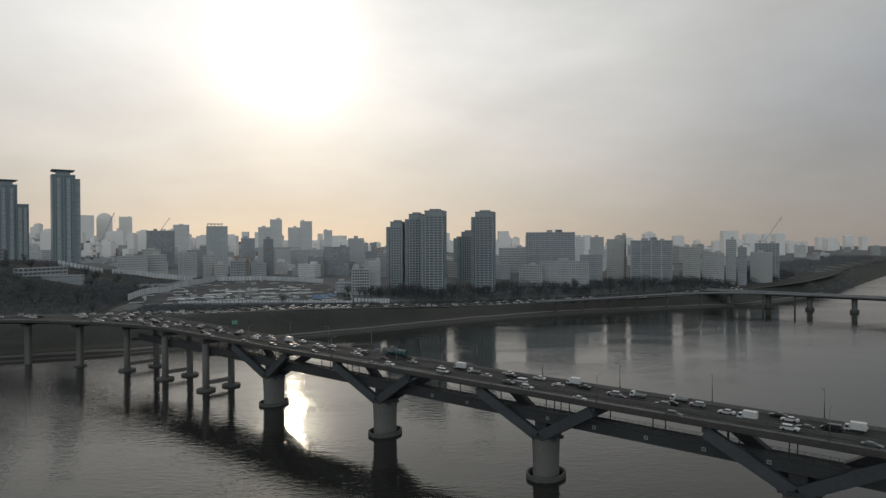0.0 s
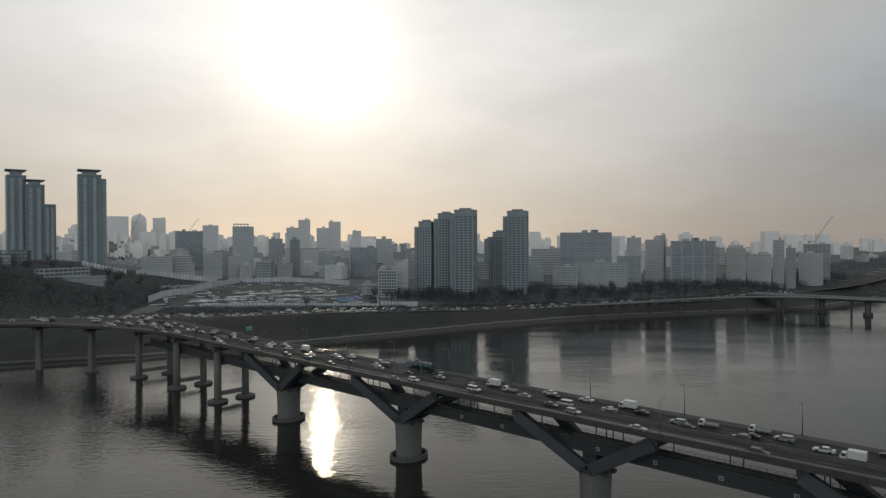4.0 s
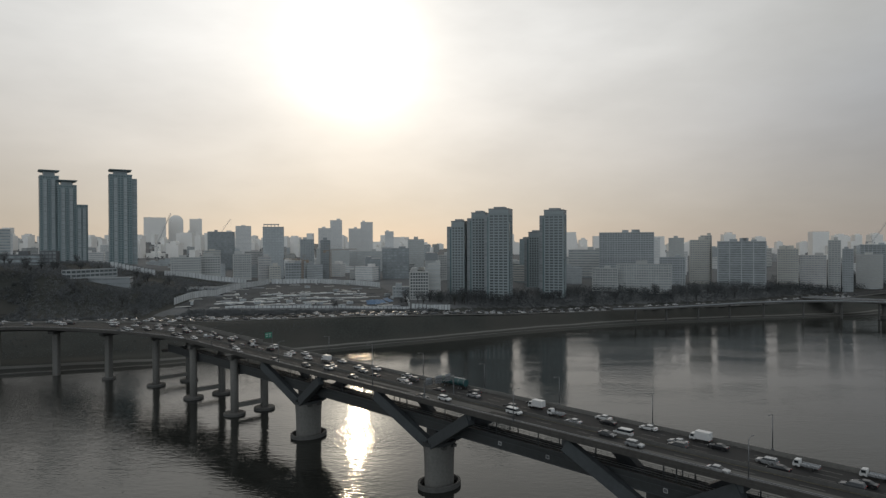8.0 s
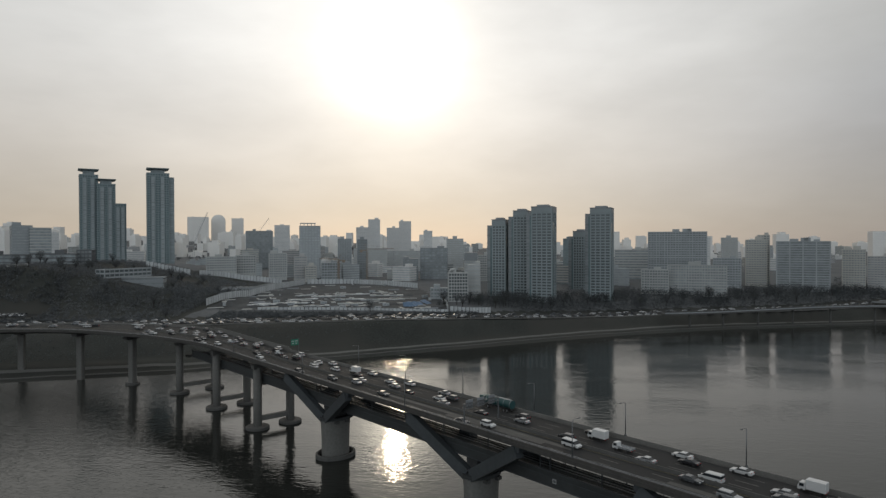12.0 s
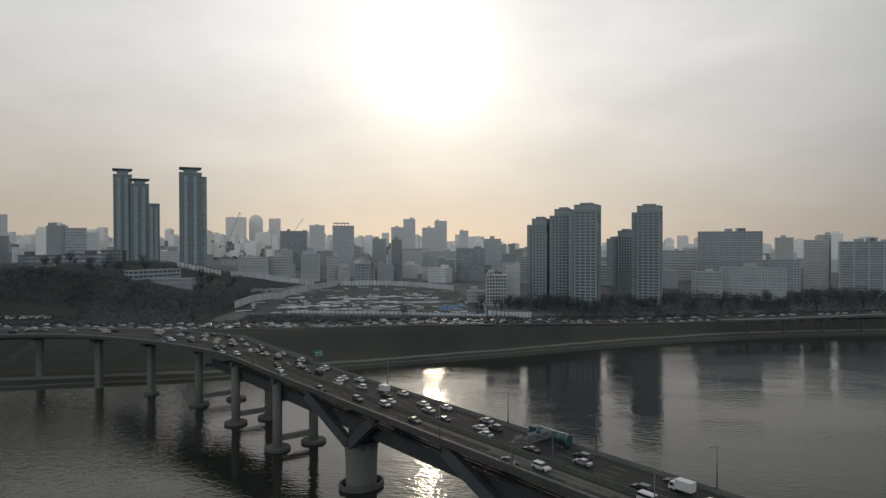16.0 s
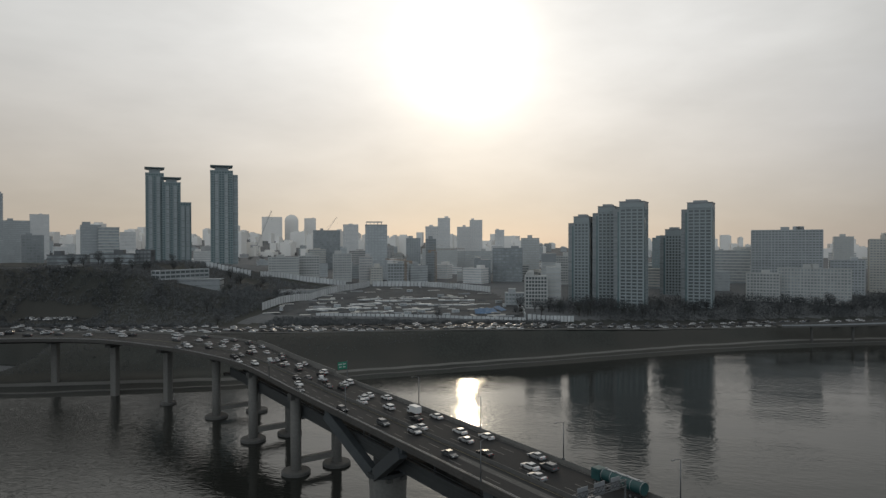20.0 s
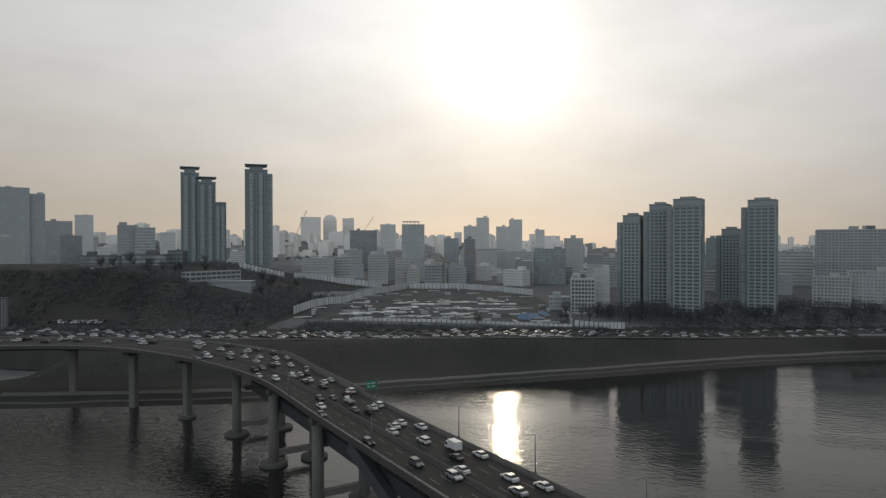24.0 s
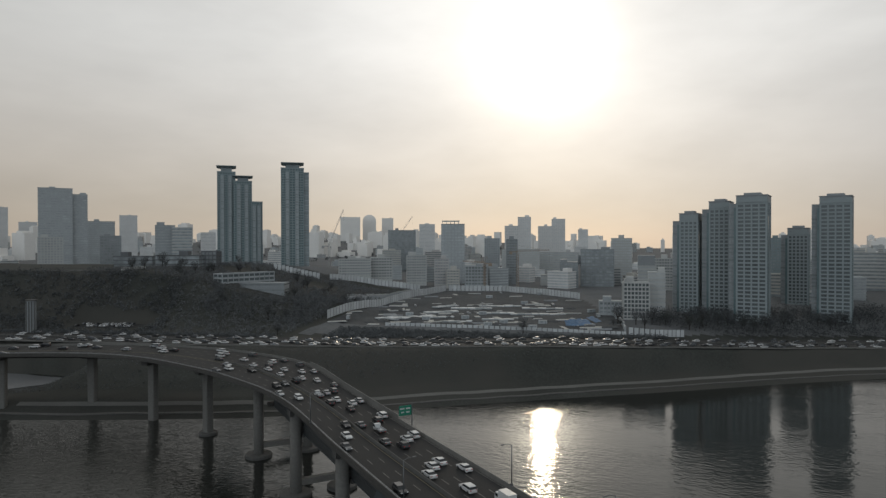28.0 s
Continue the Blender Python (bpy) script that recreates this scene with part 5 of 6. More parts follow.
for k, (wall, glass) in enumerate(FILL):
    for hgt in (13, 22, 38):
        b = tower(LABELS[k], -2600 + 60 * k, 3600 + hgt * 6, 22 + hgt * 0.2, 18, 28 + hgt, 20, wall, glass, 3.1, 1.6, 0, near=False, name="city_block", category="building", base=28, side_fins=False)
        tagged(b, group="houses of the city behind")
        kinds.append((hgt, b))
count = 0
for n in range(1500):
    az = radians(r.uniform(-58, 40))
    dist = 700 + 2400 * r.random() ** 1.2
    x, y = -20 + dist * math.sin(az), 120 + dist * math.cos(az)
    if side(ROADLINE, np.array([x]), np.array([y]))[0] < (75 if x > 20 else 300) or count >= 230:
        continue
    if (x < -380 and y < 330 - x * 0.62 and y < 780) or math.hypot(x + 470, y - 760) < 110:
        continue
    if -330 < x < -60 and y < 870:
        continue
    hgt, b = r.choice([q for q in kinds if q[0] < (38 if dist < 1100 else 99)])
    g = spot(x, y)
    c = copy_thing(b, pose(x, y, g - 1.2 - r.uniform(0, 3), rz=math.degrees(-az) + r.uniform(-35, 35)))
    count += 1


# the city's far skyline, its haze put into the pale base colour
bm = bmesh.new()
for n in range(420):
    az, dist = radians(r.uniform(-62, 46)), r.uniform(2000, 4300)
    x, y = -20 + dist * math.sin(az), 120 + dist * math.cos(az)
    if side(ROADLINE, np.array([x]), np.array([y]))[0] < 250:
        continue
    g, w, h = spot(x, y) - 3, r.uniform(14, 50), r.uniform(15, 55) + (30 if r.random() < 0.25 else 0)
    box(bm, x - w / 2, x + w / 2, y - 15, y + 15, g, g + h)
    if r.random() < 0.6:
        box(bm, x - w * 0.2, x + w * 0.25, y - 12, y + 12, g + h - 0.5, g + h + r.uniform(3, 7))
tagged(part("far_skyline", bm, M_FAR), "far city blocks paled as if fading in haze", "skyline", kind="stuff")


# tower cranes
def crane(x, y, height, reach, lift, turn, material, label, base=None):
    g = spot(x, y) if base is None else base
    c = thing("tower_crane", label, "crane", pose(x, y, g, rz=turn))
    bm, s = bmesh.new(), 1.0
    for i in (-1, 1):
        for j in (-1, 1):
            beam(bm, (i * s, j * s, 0), (i * s, j * s, height), 0.35, 0.35)
    for k in range(int(height / 3)):
        z = 3.0 * k
        for i in (-1, 1):
            beam(bm, (i * s, -s, z), (i * s, s, z + 3), 0.2, 0.2)
            beam(bm, (-s, i * s, z + 3), (s, i * s, z), 0.2, 0.2)
    part("mast", bm, material, c)
    tip = Vector((reach * math.cos(lift), 0, height + 1 + reach * math.sin(lift)))
    bm, a = bmesh.new(), Vector((0, 0, height + 1))
    off = [Vector((0, -0.7, 0)), Vector((0, 0.7, 0)), Vector((-math.sin(lift) * 1.4, 0, math.cos(lift) * 1.4))]
    for o in off:
        beam(bm, a + o, tip + o * 0.3, 0.3, 0.3)
    n = int(reach / 3)
    for k in range(n):
        p, q = a.lerp(tip, k / n), a.lerp(tip, (k + 1) / n)
        beam(bm, p + off[0], q + off[2], 0.16, 0.16)
        beam(bm, p + off[1], q + off[2], 0.16, 0.16)
        beam(bm, p + off[0], q + off[1], 0.16, 0.16)
    part("jib", bm, material, c, "lattice jib")
    part("counter_jib", boxes((-9, 0, -0.8, 0.8, height, height + 1), (-9, -6, -1.2, 1.2, height - 2.2, height)), material, c)
    bm = bmesh.new()
    beam(bm, (0, 0, height), (-2.5, 0, height + 8), 0.3, 0.3)
    beam(bm, (-2.5, 0, height + 8), tip, 0.12, 0.12)
    beam(bm, (-2.5, 0, height + 8), (-8.5, 0, height + 1), 0.12, 0.12)
    part("stay_cable", bm, material, c)
    part("cab", boxes((0.8, 2.6, -1.0, 1.0, height - 2, height + 0.4, 0.1)), M_WALL_P, c)
    beam_end = bmesh.new()
    tube(beam_end, tip, tip - Vector((0, 0, 14)), 0.07, 0.07, 5)
    part("hoist_rope", beam_end, M_DSTEEL, c)
    return c


crane(-463, 902, 46, 48, radians(68), 30, M_CRANE_G, "grey luffing crane beside the high-rise")
crane(-555, 1309, 62, 42, radians(56), 25, M_CRANE_G, "grey luffing crane with raised jib")
crane(527, 1020, 58, 44, radians(58), -28, M_CRANE_G, "luffing crane on an unfinished tower")
crane(-221, 890, 40, 34, radians(2), 8, M_CRANE, "brown hammerhead crane over a building site")
crane(-251, 866, 28, 30, radians(2), 160, M_CRANE, "low brown hammerhead crane over a building site")


# second bridge downriver
b2 = thing("far_bridge", "low grey girder bridge with round piers downriver", "bridge")
C0, CU = Vector((430, 737, 0.6)), Vector((0.74, -0.6726, 0))
CV = Vector((0.6726, 0.74, 0))
part("deck", loft([[C0 + CU * u + CV * v + Vector((0, 0, z)) for v, z in ((-12, 17.2), (-12, 16.0), (-7, 14.2), (7, 14.2), (12, 16.0), (12, 17.2))] for u in (-120, 820)]), M_CONC_D, b2)
for v in (-11.8, 11.8):
    part("parapet", loft([[C0 + CU * u + CV * (v + dv) + Vector((0, 0, z)) for dv, z in ((-0.15, 17.2), (0.15, 17.2), (0.15, 18.2), (-0.15, 18.2))] for u in (-120, 820)]), M_RAIL, b2)
for k in range(-2, 17):
    p = C0 + CU * (k * 44.0)
    q = thing("pier", "twin round concrete piers", "", pose(p.x, p.y, 0, rz=-42))
    q.parent = b2
    for s in (-2.9, 2.9):
        part("column", tube(bmesh.new(), (0, s, -5), (0, s, 14.2), 2.3, 2.5, 16), M_CONC, q)
        part("collar", tube(bmesh.new(), (0, s, -3.0), (0, s, 3.0), 4.2, 4.2, 16), M_CONC_D, q)
    part("crosshead", boxes((-1.9, 1.9, -8, 8, 13.2, 15.4)), M_CONC_D, q)


# ramps that join the second bridge to the riverside road
def ramp(pts, wide, label):
    t = thing("ramp", label, "ramp")
    P = spline(pts, 8)
    rings = {"deck": [], "parapet": [], "far": []}
    for k, p in enumerate(P):
        d = P[min(k + 1, len(P) - 1)] - P[max(k - 1, 0)]
        n = Vector((-d.y, d.x, 0)).normalized()
        a, b = p - n * wide / 2, p + n * wide / 2
        up = Vector((0, 0, 1))
        rings["deck"].append([a - up * 1.3, b - up * 1.3, b, a])
        rings["parapet"].append([a, a + n * 0.3, a + n * 0.3 + up, a + up])
        rings["far"].append([b - n * 0.3, b, b + up, b - n * 0.3 + up])
    part("deck", loft(rings["deck"]), M_CONC_D, t)
    part("parapet", loft(rings["parapet"]), M_CONC_D, t)
    part("parapet", loft(rings["far"]), M_RAIL, t)
    for k in range(3, len(P) - 3, 5):
        p = P[k]
        part("column", tube(bmesh.new(), (p.x, p.y, spot(p.x, p.y) - 1), (p.x, p.y, p.z - 1.2), 1.0, 1.0, 10), M_CONC_D, t)


ramp([(424, 729, 17.6), (385, 755, 17.9), (330, 764, 18.2), (262, 752, 17.6), (205, 736, 16.0), (150, 716, 15.0), (105, 700, 15.0)], 8, "curved grey ramp beside the riverside road")

# ---- building site, hill and trees ----
def fence(pts, hgt, label, panel=3.0, base=None):
    f = thing("site_fence", label, "fence")
    mesh = None
    for (ax, ay), (bx, by) in zip(pts, pts[1:]):
        L = math.hypot(bx - ax, by - ay)
        n = max(1, int(L / panel))
        a = math.degrees(math.atan2(by - ay, bx - ax))
        for k in range(n):
            x, y = ax + (bx - ax) * (k + 0.5) / n, ay + (by - ay) * (k + 0.5) / n
            z = (spot(x, y) if base is None else base) - 0.3
            if mesh is None:
                cut = [(-panel * 0.49 + j * panel * 0.095, -0.06 - 0.09 * (j // 2 % 2)) for j in range(11)]
                cut += [(panel * 0.46, 0.06), (-panel * 0.49, 0.06)]
                bm = loft([[(px, py, pz) for px, py in cut] for pz in (0, hgt)])
                q = part("panel", bm, M_FENCE, f, m=pose(x, y, z, rz=a))
                mesh = q.data
                post = part("post", boxes((-0.08, 0.08, -0.18, 0.18, 0, hgt + 0.2)), M_DSTEEL, f, m=pose(ax, ay, z, rz=a)).data
            else:
                share("panel", mesh, f, pose(x, y, z, rz=a))
                share("post", post, f, pose(x - 1.5 * math.cos(radians(a)), y - 1.5 * math.sin(radians(a)), z, rz=a))
    return f


fence([(-246, 616), (-199, 623), (-156, 633), (-116, 644), (-86, 655)], 2.4, "white panel fence along the building site", 3.4)
fence([(-294, 618), (-291, 700), (-285, 840)], 6.5, "tall pale panel fence up the site's flank", 4.0)
fence([(-283, 842), (-225, 857), (-140, 802)], 6.0, "pale panel fence behind the building site", 4.0)
fence([(-85, 657), (-68, 662), (-50, 675)], 5.0, "white striped fence by the apartment house", 3.0)
fence([(-431, 744), (-388, 760)], 6.0, "white striped fence below the high-rise", 3.6)
fence([(-382, 768), (-368, 798), (-311, 832)], 6.0, "white striped fence along an upper street", 3.6)


def low_wall(pts, hgt, label):
    """A plain retaining wall in bays, each on its own piece of ground."""
    t = thing("retaining_wall", label, "wall")
    for (ax, ay), (bx, by) in zip(pts, pts[1:]):
        n = max(1, int(math.hypot(bx - ax, by - ay) / 8))
        for k in range(n):
            p = Vector((ax, ay, 0)).lerp(Vector((bx, by, 0)), (k + 0.5) / n)
            half = math.hypot(bx - ax, by - ay) / n / 2 - 0.06
            q = part("bay", boxes((-half, half, -0.3, 0.3, -2.5, hgt, 0.05)), M_WALL_G, t, m=pose(p.x, p.y, spot(p.x, p.y), rz=math.degrees(math.atan2(by - ay, bx - ax))))
            part("coping", boxes((-half, half, -0.42, 0.42, hgt - 0.02, hgt + 0.25)), M_WALL_P, q)


low_wall([(-87, 659), (-93, 690), (-102, 724)], 3.5, "pale concrete wall along the site's far side")
low_wall([(-323, 699), (-309, 747)], 3.0, "pale concrete retaining wall above the site")
low_wall([(-313, 681), (-304, 738), (-301, 793)], 4.5, "grey retaining wall beside the site's fence")
r = random.Random(5)


def in_site(x, y):
    return bool(inside(SITE_EDGE, np.array([x]), np.array([y]))[0])


for k in range(230):
    x, y = r.uniform(-315, -84), r.uniform(615, 640 + 200 * r.random())
    if not in_site(x, y):
        continue
    w, d, h = r.uniform(4, 17), r.uniform(1.2, 4.0), r.uniform(0.3, 0.9)
    c = r.random()
    m = pose(x, y, spot(x, y) - 0.1, rz=r.choice((27, 27, 117)) + r.uniform(-12, 12))
    if c < 0.42:
        t = thing("plank_stack", "pale stacked planks and boards on dug soil", "building material", m, "materials on the site")
        for j in range(3):
            part("board_layer", boxes((-w / 2 + 0.3 * j, w / 2 - 0.2 * j, -d / 2, d / 2, j * h / 3, (j + 0.85) * h / 3)), M_FENCE if j < 2 else M_WALL_Y, t)
    elif c < 0.7:
        bm = bmesh.new()
        lathe(bm, [(1, -0.1), (0.75, h * 1.1), (0.35, h * 1.9)], 9, w * 0.5, w * 0.4)
        for v in bm.verts:
            v.co += Vector((r.uniform(-0.4, 0.4), r.uniform(-0.4, 0.4), 0))
        tagged(part("soil_mound", bm, M_SOIL, m=m), "heap of dug soil on the site", "soil heap", "materials on the site")
    elif c < 0.85:
        t = thing("site_cabin", "grey container cabin on the building site", "cabin", m, "materials on the site")
        part("shell", boxes((-3, 3, -1.2, 1.2, 0, 2.5, 0.05)), M_WALL_G, t)
        part("door", boxes((1.2, 2.1, -1.26, -1.18, 0.1, 2.1)), M_WALL_D, t)
        part("window", boxes((-2.0, 0.2, -1.26, -1.18, 0.9, 1.9)), M_GLASS, t)
    else:
        t = thing("pipe_stack", "stack of grey pipes on the site", "building material", m, "materials on the site")
        for j in range(5):
            part("pipe", tube(bmesh.new(), (-w / 2, (j % 3 - 1) * 0.62 + (0.31 if j > 2 else 0), 0.3 + (0.52 if j > 2 else 0)), (w / 2, (j % 3 - 1) * 0.62 + (0.31 if j > 2 else 0), 0.3 + (0.52 if j > 2 else 0)), 0.3, 0.3, 8), M_RAIL, t)
for x, y, w, d, a in ((-250, 655, 26, 7, 62), (-240, 662, 30, 6, 60), (-262, 652, 18, 6, 65), (-232, 690, 28, 8, 40), (-224, 668, 20, 5, 30), (-238, 715, 24, 7, 64), (-215, 715, 34, 6, 20), (-190, 700, 30, 4, 18), (-196, 735, 36, 5, 22), (-165, 705, 28, 4, 24), (-160, 735, 34, 5, 16), (-205, 652, 22, 4, 25), (-180, 672, 24, 4, 27), (-148, 712, 20, 4, 30)):
    t = thing("formwork_deck", "broad pale formwork sheets laid flat on the site", "building material", pose(x, y, spot(x, y) - 0.1, rz=a), "materials on the site")
    for k in range(5):
        part("sheet", boxes((-w / 2 + w * k / 5, -w / 2 + w * (k + 0.94) / 5, -d / 2 + r.uniform(-0.8, 0.8), d / 2 + r.uniform(-0.8, 0.8), 0, 0.7 + r.uniform(0, 0.5))), M_FENCE if r.random() < 0.7 else M_WALL_G, t)
for x, y, w, a in ((-119, 671, 15, 40), (-112, 690, 12, 75), (-124, 664, 9, 20)):
    bm = bmesh.new()
    bmesh.ops.create_grid(bm, x_segments=9, y_segments=6, size=1)
    for v in bm.verts:
        v.co = Vector((v.co.x * w / 2, v.co.y * w * 0.3, 0.35 + 1.6 * (1 + v.co.y) + r.uniform(-0.3, 0.3)))
    ex = bmesh.ops.solidify(bm, geom=list(bm.faces), thickness=0.15)
    tagged(part("tarpaulin", bm, M_BLUE, m=pose(x, y, spot(x, y) - 0.1, rz=a)), "crumpled blue tarpaulin over a soil bank", "tarpaulin")

# low houses on the hill and its foot
tower("long low white house on the hill slope", -398, 658, 52, 12, 56.2, 74, M_WALL_G, M_GLASS_N, 3.2, 1.5, 5.2, 0.5, roof=0, name="low_house", category="house", base=45)
tower("low grey hall with few windows beside the hill", -374, 653, 36, 18, 48.4, 22, M_WALL_D, M_GLASS, 4.2, 3.4, 0, roof=0, name="low_house", category="house", base=35)
tower("flat grey museum wing on the hilltop", -486, 678, 40, 16, 70.0, 22, M_WALL_DD, M_GLASS, 3.4, 1.0, 0, 0.5, roof=1, name="low_house", category="house", base=58)
tower("flat dark pavilion on the hilltop", -533, 672, 36, 14, 69.0, 22, M_WALL_DD, M_GLASS, 3.4, 1.0, 0, 0.5, roof=1, name="low_house", category="house", base=58)
tower("low dark house at the hill's edge", -466, 696, 14, 14, 73.5, 22, M_WALL_DD, M_GLASS, 3.6, 1.5, 4, 0.5, roof=0, name="low_house", category="house", base=54)


def brow_wall(pts, hgt, material, label):
    """A low wall of separate slabs along the edge of the hilltop."""
    t = thing("terrace_wall", label, "wall")
    for (ax, ay), (bx, by) in zip(pts, pts[1:]):
        n = max(1, int(math.hypot(bx - ax, by - ay) / 6))
        for k in range(n):
            p = Vector((ax, ay, 0)).lerp(Vector((bx, by, 0)), (k + 0.5) / n)
            half = math.hypot(bx - ax, by - ay) / n / 2 - 0.08
            part("slab", boxes((-half, half, -0.25, 0.25, -1.5, hgt, 0.05)), material, t, m=pose(p.x, p.y, spot(p.x, p.y), rz=math.degrees(math.atan2(by - ay, bx - ax))))


brow_wall([(-458, 586), (-460, 612)], 2.0, M_WALL_P, "pale low wall along the hilltop terrace")
brow_wall([(-520, 568), (-492, 576), (-460, 586)], 1.0, M_CONC, "low grey wall along the edge of the hilltop")
pump = thing("vent_tower", "pale concrete ventilation tower at the hill's foot", "tower", pose(-468, 520, spot(-468, 520) - 0.8, rz=45))
VENT = 42.3 - spot(-468, 520)
part("shaft", boxes((-2.9, 2.9, -2.9, 2.9, 0, VENT, 0.3)), M_WALL_D, pump)
for k in range(4):
    part("rib", boxes((-2.7 + 1.6 * k, -2.1 + 1.6 * k, -3.2, -2.85, 0.5, VENT - 0.5)), M_CONC_D, pump)
part("cap", boxes((-3.2, 3.2, -3.2, 3.2, VENT - 0.1, VENT + 0.7)), M_CONC_D, pump)


def clumps(bm_list, centre, rad, n, size, r, flat=0.8):
    """Adds many small uneven leaf or twig clumps to lists of vertices and faces."""
    V, Fc = bm_list
    for _ in range(n):
        while True:
            p = Vector((r.uniform(-1, 1), r.uniform(-1, 1), r.uniform(-1, 1)))
            if 0.25 < p.length < 1:
                break
        c = Vector(centre) + Vector((p.x * rad, p.y * rad, p.z * rad * flat))
        s, b = size * r.uniform(0.5, 1.3), len(V)
        for _ in range(4):
            q = Vector((r.gauss(0, 1), r.gauss(0, 1), r.gauss(0, 1))).normalized() * s
            V.append(tuple(c + q))
        Fc.extend(((b, b + 1, b + 2), (b, b + 2, b + 3), (b, b + 3, b + 1), (b + 1, b + 3, b + 2)))


def tree(m, seed, tall, material, label):
    r = random.Random(seed)
    t = thing("tree", label, "tree", m, "trees on the bank")
    bm = bmesh.new()
    tube(bm, (0, 0, -0.4), (0.1, 0.05, tall * 0.4), tall * 0.028, tall * 0.018, 7)
    V, Fc = [], []
    for k in range(7):
        a = 2 * math.pi * k / 7 + r.uniform(-0.3, 0.3)
        z0 = tall * r.uniform(0.16, 0.4)
        e = Vector((math.cos(a) * tall * r.uniform(0.16, 0.3), math.sin(a) * tall * r.uniform(0.16, 0.3), tall * r.uniform(0.55, 0.9)))
        tube(bm, (0.1, 0.05, z0), e, tall * 0.012, tall * 0.004, 5, False)
        for j in range(3):
            f = Vector((0.1, 0.05, z0)).lerp(e, r.uniform(0.4, 0.9))
            g = f + Vector((r.uniform(-1, 1), r.uniform(-1, 1), r.uniform(0.2, 1))) * tall * 0.13
            tube(bm, f, g, tall * 0.005, tall * 0.002, 4, False)
        for q, n in ((0.3, 16), (0.6, 26), (0.9, 30)):
            clumps((V, Fc), Vector((0.1, 0.05, z0)).lerp(e, q), tall * 0.16, n, tall * 0.026, r)
    clumps((V, Fc), (0, 0, tall * 0.66), tall * 0.3, 130, tall * 0.026, r, 1.25)
    part("trunk", bm, M_BARK, t)
    me = bpy.data.meshes.new("crown")
    me.from_pydata(V, [], Fc)
    me.materials.append(material)
    c = new("crown", me)
    c.parent = t
    return t


r = random.Random(3)
protos_t = [tree(pose(-300, 566, spot(-300, 566)), 11, 9, M_TWIG, "bare brown winter tree with fine twigs"), tree(pose(-150, 628, spot(-150, 628)), 12, 12, M_TWIG, "tall bare winter tree with fine twigs"), tree(pose(-40, 700, spot(-40, 700)), 13, 10, M_PINE, "dark evergreen tree with dense crown"), tree(pose(-480, 650, spot(-480, 650)), 14, 14, M_TWIG, "broad bare winter tree on the slope")]


def plant(x, y, k=None, grow=None):
    k = r.choice((0, 1, 1, 2, 3)) if k is None else k
    s = grow or r.uniform(0.7, 1.15)
    c = copy_thing(protos_t[k], pose(x, y, spot(x, y) - 0.1, rz=r.uniform(0, 360)))
    c.matrix_basis = c.matrix_basis @ Matrix.Scale(s, 4)
    return c


road_pts = spline([(x, y, 0) for x, y in ROADLINE[3:14]], 10)
for a, b in zip(road_pts, road_pts[1:]):
    t = (b - a).normalized()
    n = Vector((-t.y, t.x, 0))
    for _ in range(1 if b.x > -70 else 0):
        p = a.lerp(b, r.random()) + n * (r.uniform(34, 60) if b.x > -70 else r.uniform(19, 27))
        if p.x < 600:
            plant(p.x, p.y, None, r.uniform(0.8, 1.3) if b.x > -60 else r.uniform(0.35, 0.6))
for _ in range(70):  # foot and edge of the hill
    x, y = r.uniform(-480, -290), r.uniform(590, 720)
    if side(ROADLINE, np.array([x]), np.array([y]))[0] > 24 and not (-420 < x < -350 and 615 < y < 700) and x < -300 and in_lot(np.array([x]), np.array([y]), 6.0)[0] == 0:
        plant(x, y, None, r.uniform(0.6, 1.0))


def woods(name, keep, area, n, size, seed, label, tall=(4, 9), each=12, material=M_TWIG):
    """A far wood as one mass of small twig clumps over the slope; keep says where it grows."""
    g = np.random.default_rng(seed)
    r = random.Random(seed)
    X, Y = g.uniform(area[0], area[1], n * 40), g.uniform(area[2], area[3], n * 40)
    ok = keep(X, Y)
    X, Y = X[ok][:n], Y[ok][:n]
    V, Fc = [], []
    for x, y, z in zip(X.tolist(), Y.tolist(), height(X, Y).tolist()):
        h = r.uniform(*tall)
        clumps((V, Fc), (x, y, z + h * 0.42), h * 0.5, each, size, r, 0.95)
    me = bpy.data.meshes.new(name)
    me.from_pydata(V, [], Fc)
    me.materials.append(material)
    return tagged(new(name, me), label, "woodland", kind="stuff")


def on_hill(X, Y):
    s = side(ROADLINE, X, Y)
    lot = in_lot(X, Y, 5.0) > 0
    return (s > 22) & (s < np.interp(X, [-470, -400], [77, 104])) & (X < -392 - 0.5 * (Y - 560)) & ~lot


def under_towers(X, Y):
    s = side(ROADLINE, X, Y)
    return (s > 22) & (s < 85)


def by_road(X, Y):
    s = side(ROADLINE, X, Y)
    near_site = (X > -290) & (X < -60) & (s < np.interp(X, [-246, -86], [43, 20])) & ~inside(SITE_EDGE, X, Y + 3)
    return (s > 18) & ((s < 24) | near_site) & ~((X > -300) & (X < -268))


def by_site(X, Y):
    return (side(ROADLINE, X, Y) > 26) & ~inside(SITE_EDGE, X, Y) & (X < -297 - (Y - 604) * 0.04) & ~((X < -345) & (Y > 625)) & (np.sin(X * 0.09) * np.sin(Y * 0.07) > -0.5)


def on_slope(X, Y):
    house = (np.hypot(X + 398, (Y - 658) / 2.2) < 14) | (np.hypot((X + 374) / 1.8, Y - 651) < 15) | (in_lot(X, Y, 5.0) > 0) | (np.hypot((X + 505) / 1.7, Y - 675) < 30)
    return (side(ROADLINE, X, Y) > 22) & ~house & ~inside(SITE_EDGE, X, Y) & (X < -297 - (Y - 604) * 0.04) & (np.sin(X * 0.05 + 1) * np.sin(Y * 0.06 + X * 0.02) > -0.55)


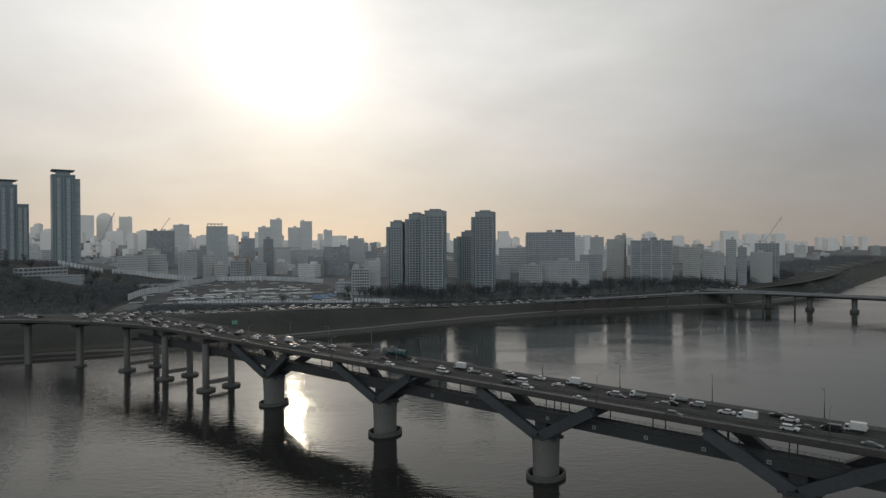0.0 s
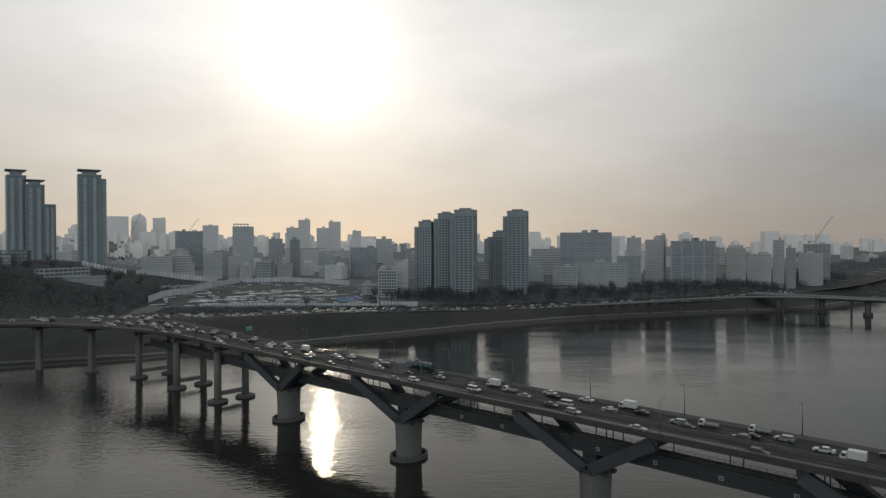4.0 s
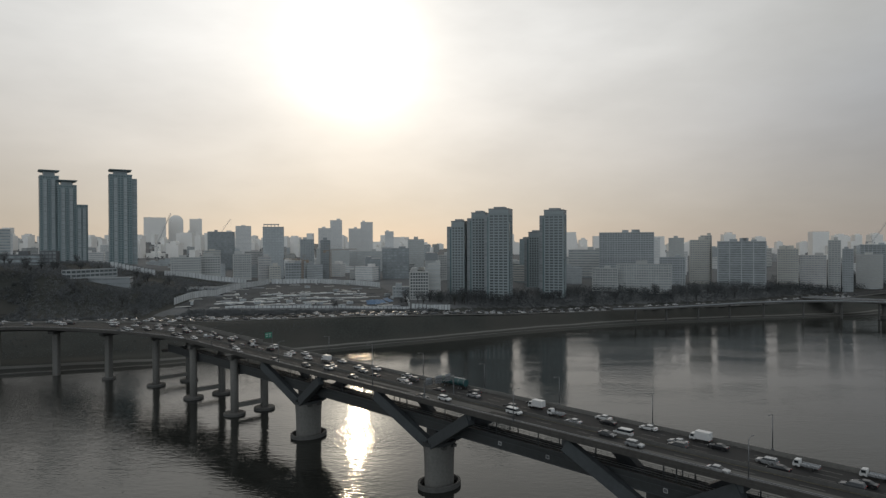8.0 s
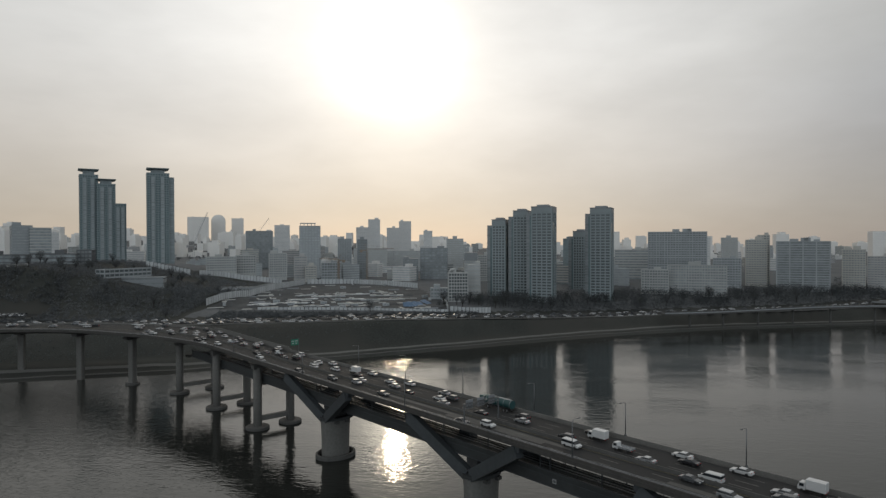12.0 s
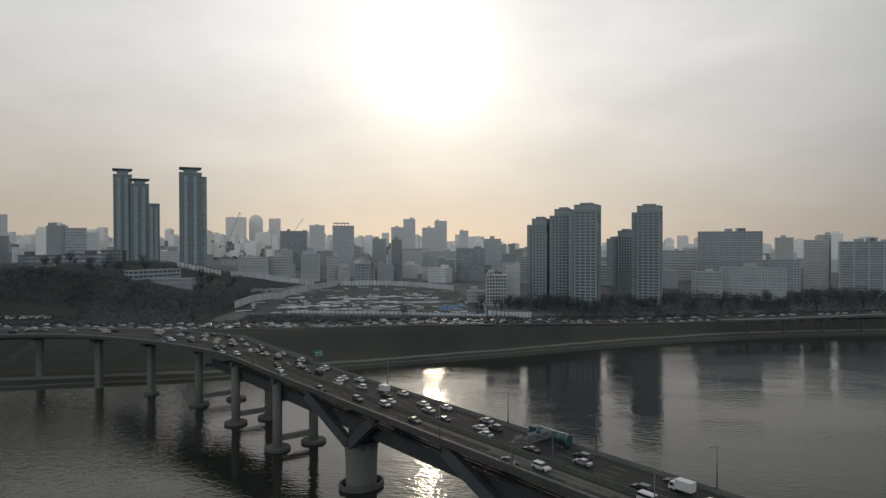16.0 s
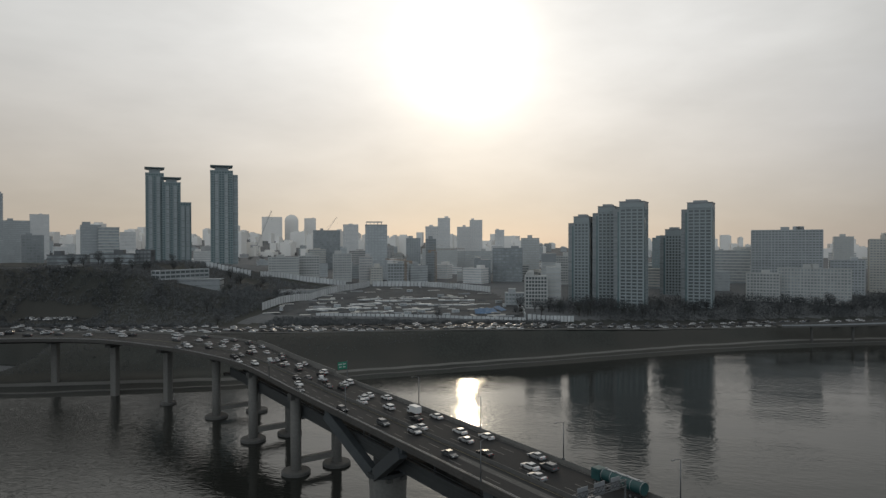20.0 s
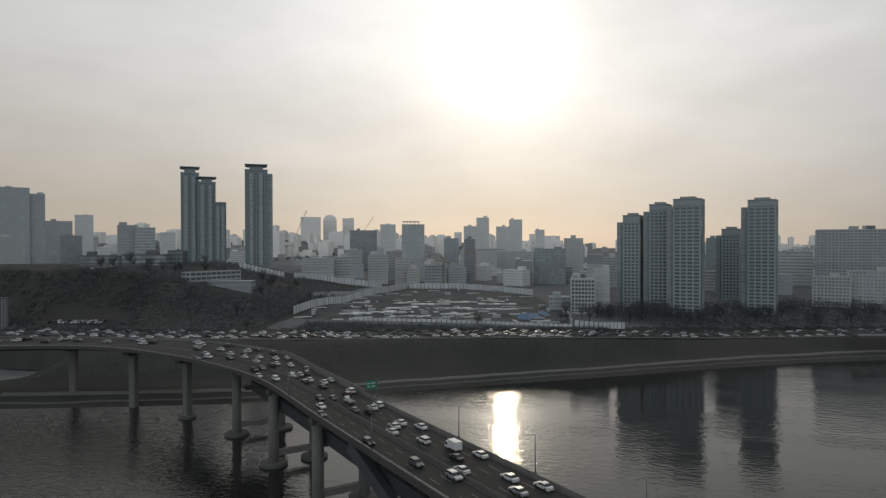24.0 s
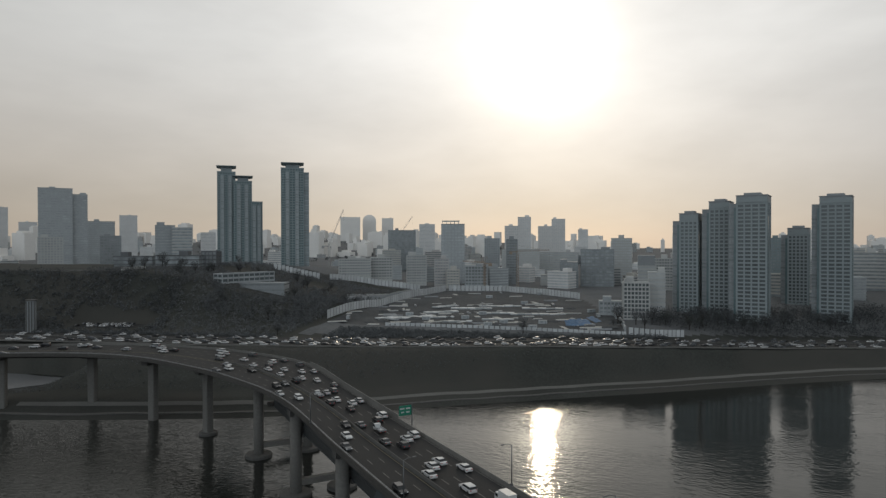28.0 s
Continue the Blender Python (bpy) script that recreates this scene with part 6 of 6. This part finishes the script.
def far_bank(X, Y):
    r = side(ROADLINE, X, Y)
    return ((r > 22) & (r < 130) & (X > 380)) | ((r < -20) & (r > -44) & (X > 560))


def on_ridge(X, Y):
    return np.sin(X * 0.013) * np.sin(Y * 0.009) + np.exp(-(((X + 1300) / 600) ** 2)) > 0.5


def on_bank(X, Y):
    return (side(SHORE, X, Y) > 40) & (side(ROADLINE, X, Y) < -22)


woods("hill_wood", on_hill, (-1000, -380, 380, 680), 4200, 0.6, 4, "dense brown winter wood on the hill", (3, 6), 16)
woods("street_wood", under_towers, (-75, 600, 690, 1080), 3000, 0.55, 6, "dark bare trees below the riverside towers", (7, 13), 30, M_TWIG_D)
woods("road_hedge", by_road, (-560, -60, 470, 720), 3200, 0.4, 16, "dark shrubs beside the expressway", (1.6, 3.4), 14)
woods("slope_scrub", on_slope, (-480, -290, 540, 780), 4200, 0.42, 18, "winter scrub on the slope by the hill, paled for haze", (1.2, 4.5), 14, M_TWIG_HAZE)
woods("site_grove", by_site, (-420, -286, 590, 700), 700, 0.5, 17, "bare brown grove between hill and site", (4, 8), 22)
woods("far_bank_wood", far_bank, (300, 1500, 720, 2100), 2600, 1.1, 21, "bare trees along the far river road, greyed for haze", (6, 12), 12, M_TWIG_HAZE)
woods("far_wood", on_ridge, (-2500, -300, 1500, 3300), 600, 2.6, 8, "hazy far wooded ridge", (6, 12), 9)
woods("bank_scrub", on_bank, (-560, 380, 420, 860), 7000, 0.28, 9, "low dry scrub on the river bank slope", (0.4, 1.0), 3)


# parked cars on a lot at the hill's foot
lot_mesh = boxes((-24, 24, -9, 9, -1.2, 0.25))
tagged(part("pavement", lot_mesh, M_ASPHALT, m=pose(LOT_X, LOT_Y, LOT_Z, rz=17)), "small asphalt car park at the hill's foot", "car park", kind="structure")
for k in range(30):
    m = pose(LOT_X, LOT_Y, LOT_Z + 0.25, rz=17) @ pose(-21 + 3.0 * (k % 15), 4.5 if k < 15 else -4.5, 0, rz=90)
    if r.random() < 0.8:
        copy_thing(lean[r.choice((0, 0, 1, 2, 3, 4))], m)

# pale sheet added over the backwater, whose water mirrors only the dark bank
bm = bmesh.new()
a = radians(24)
rim = []
for k in range(40):
    q = 2 * math.pi * k / 40
    u, v = 57 * math.cos(q) * (1 + 0.08 * math.sin(3 * q)), 25 * math.sin(q) * (1 + 0.12 * math.sin(5 * q + 1))
    rim.append((-440 + u * math.cos(a) - v * math.sin(a), 455 + u * math.sin(a) + v * math.cos(a)))
bm = loft([[(x, y, z) for x, y in rim] for z in (-0.3, 0.25)])
tagged(part("ice", bm, M_POOL_SHEET), "pale grey sheet laid over a still backwater", "ice", kind="structure")
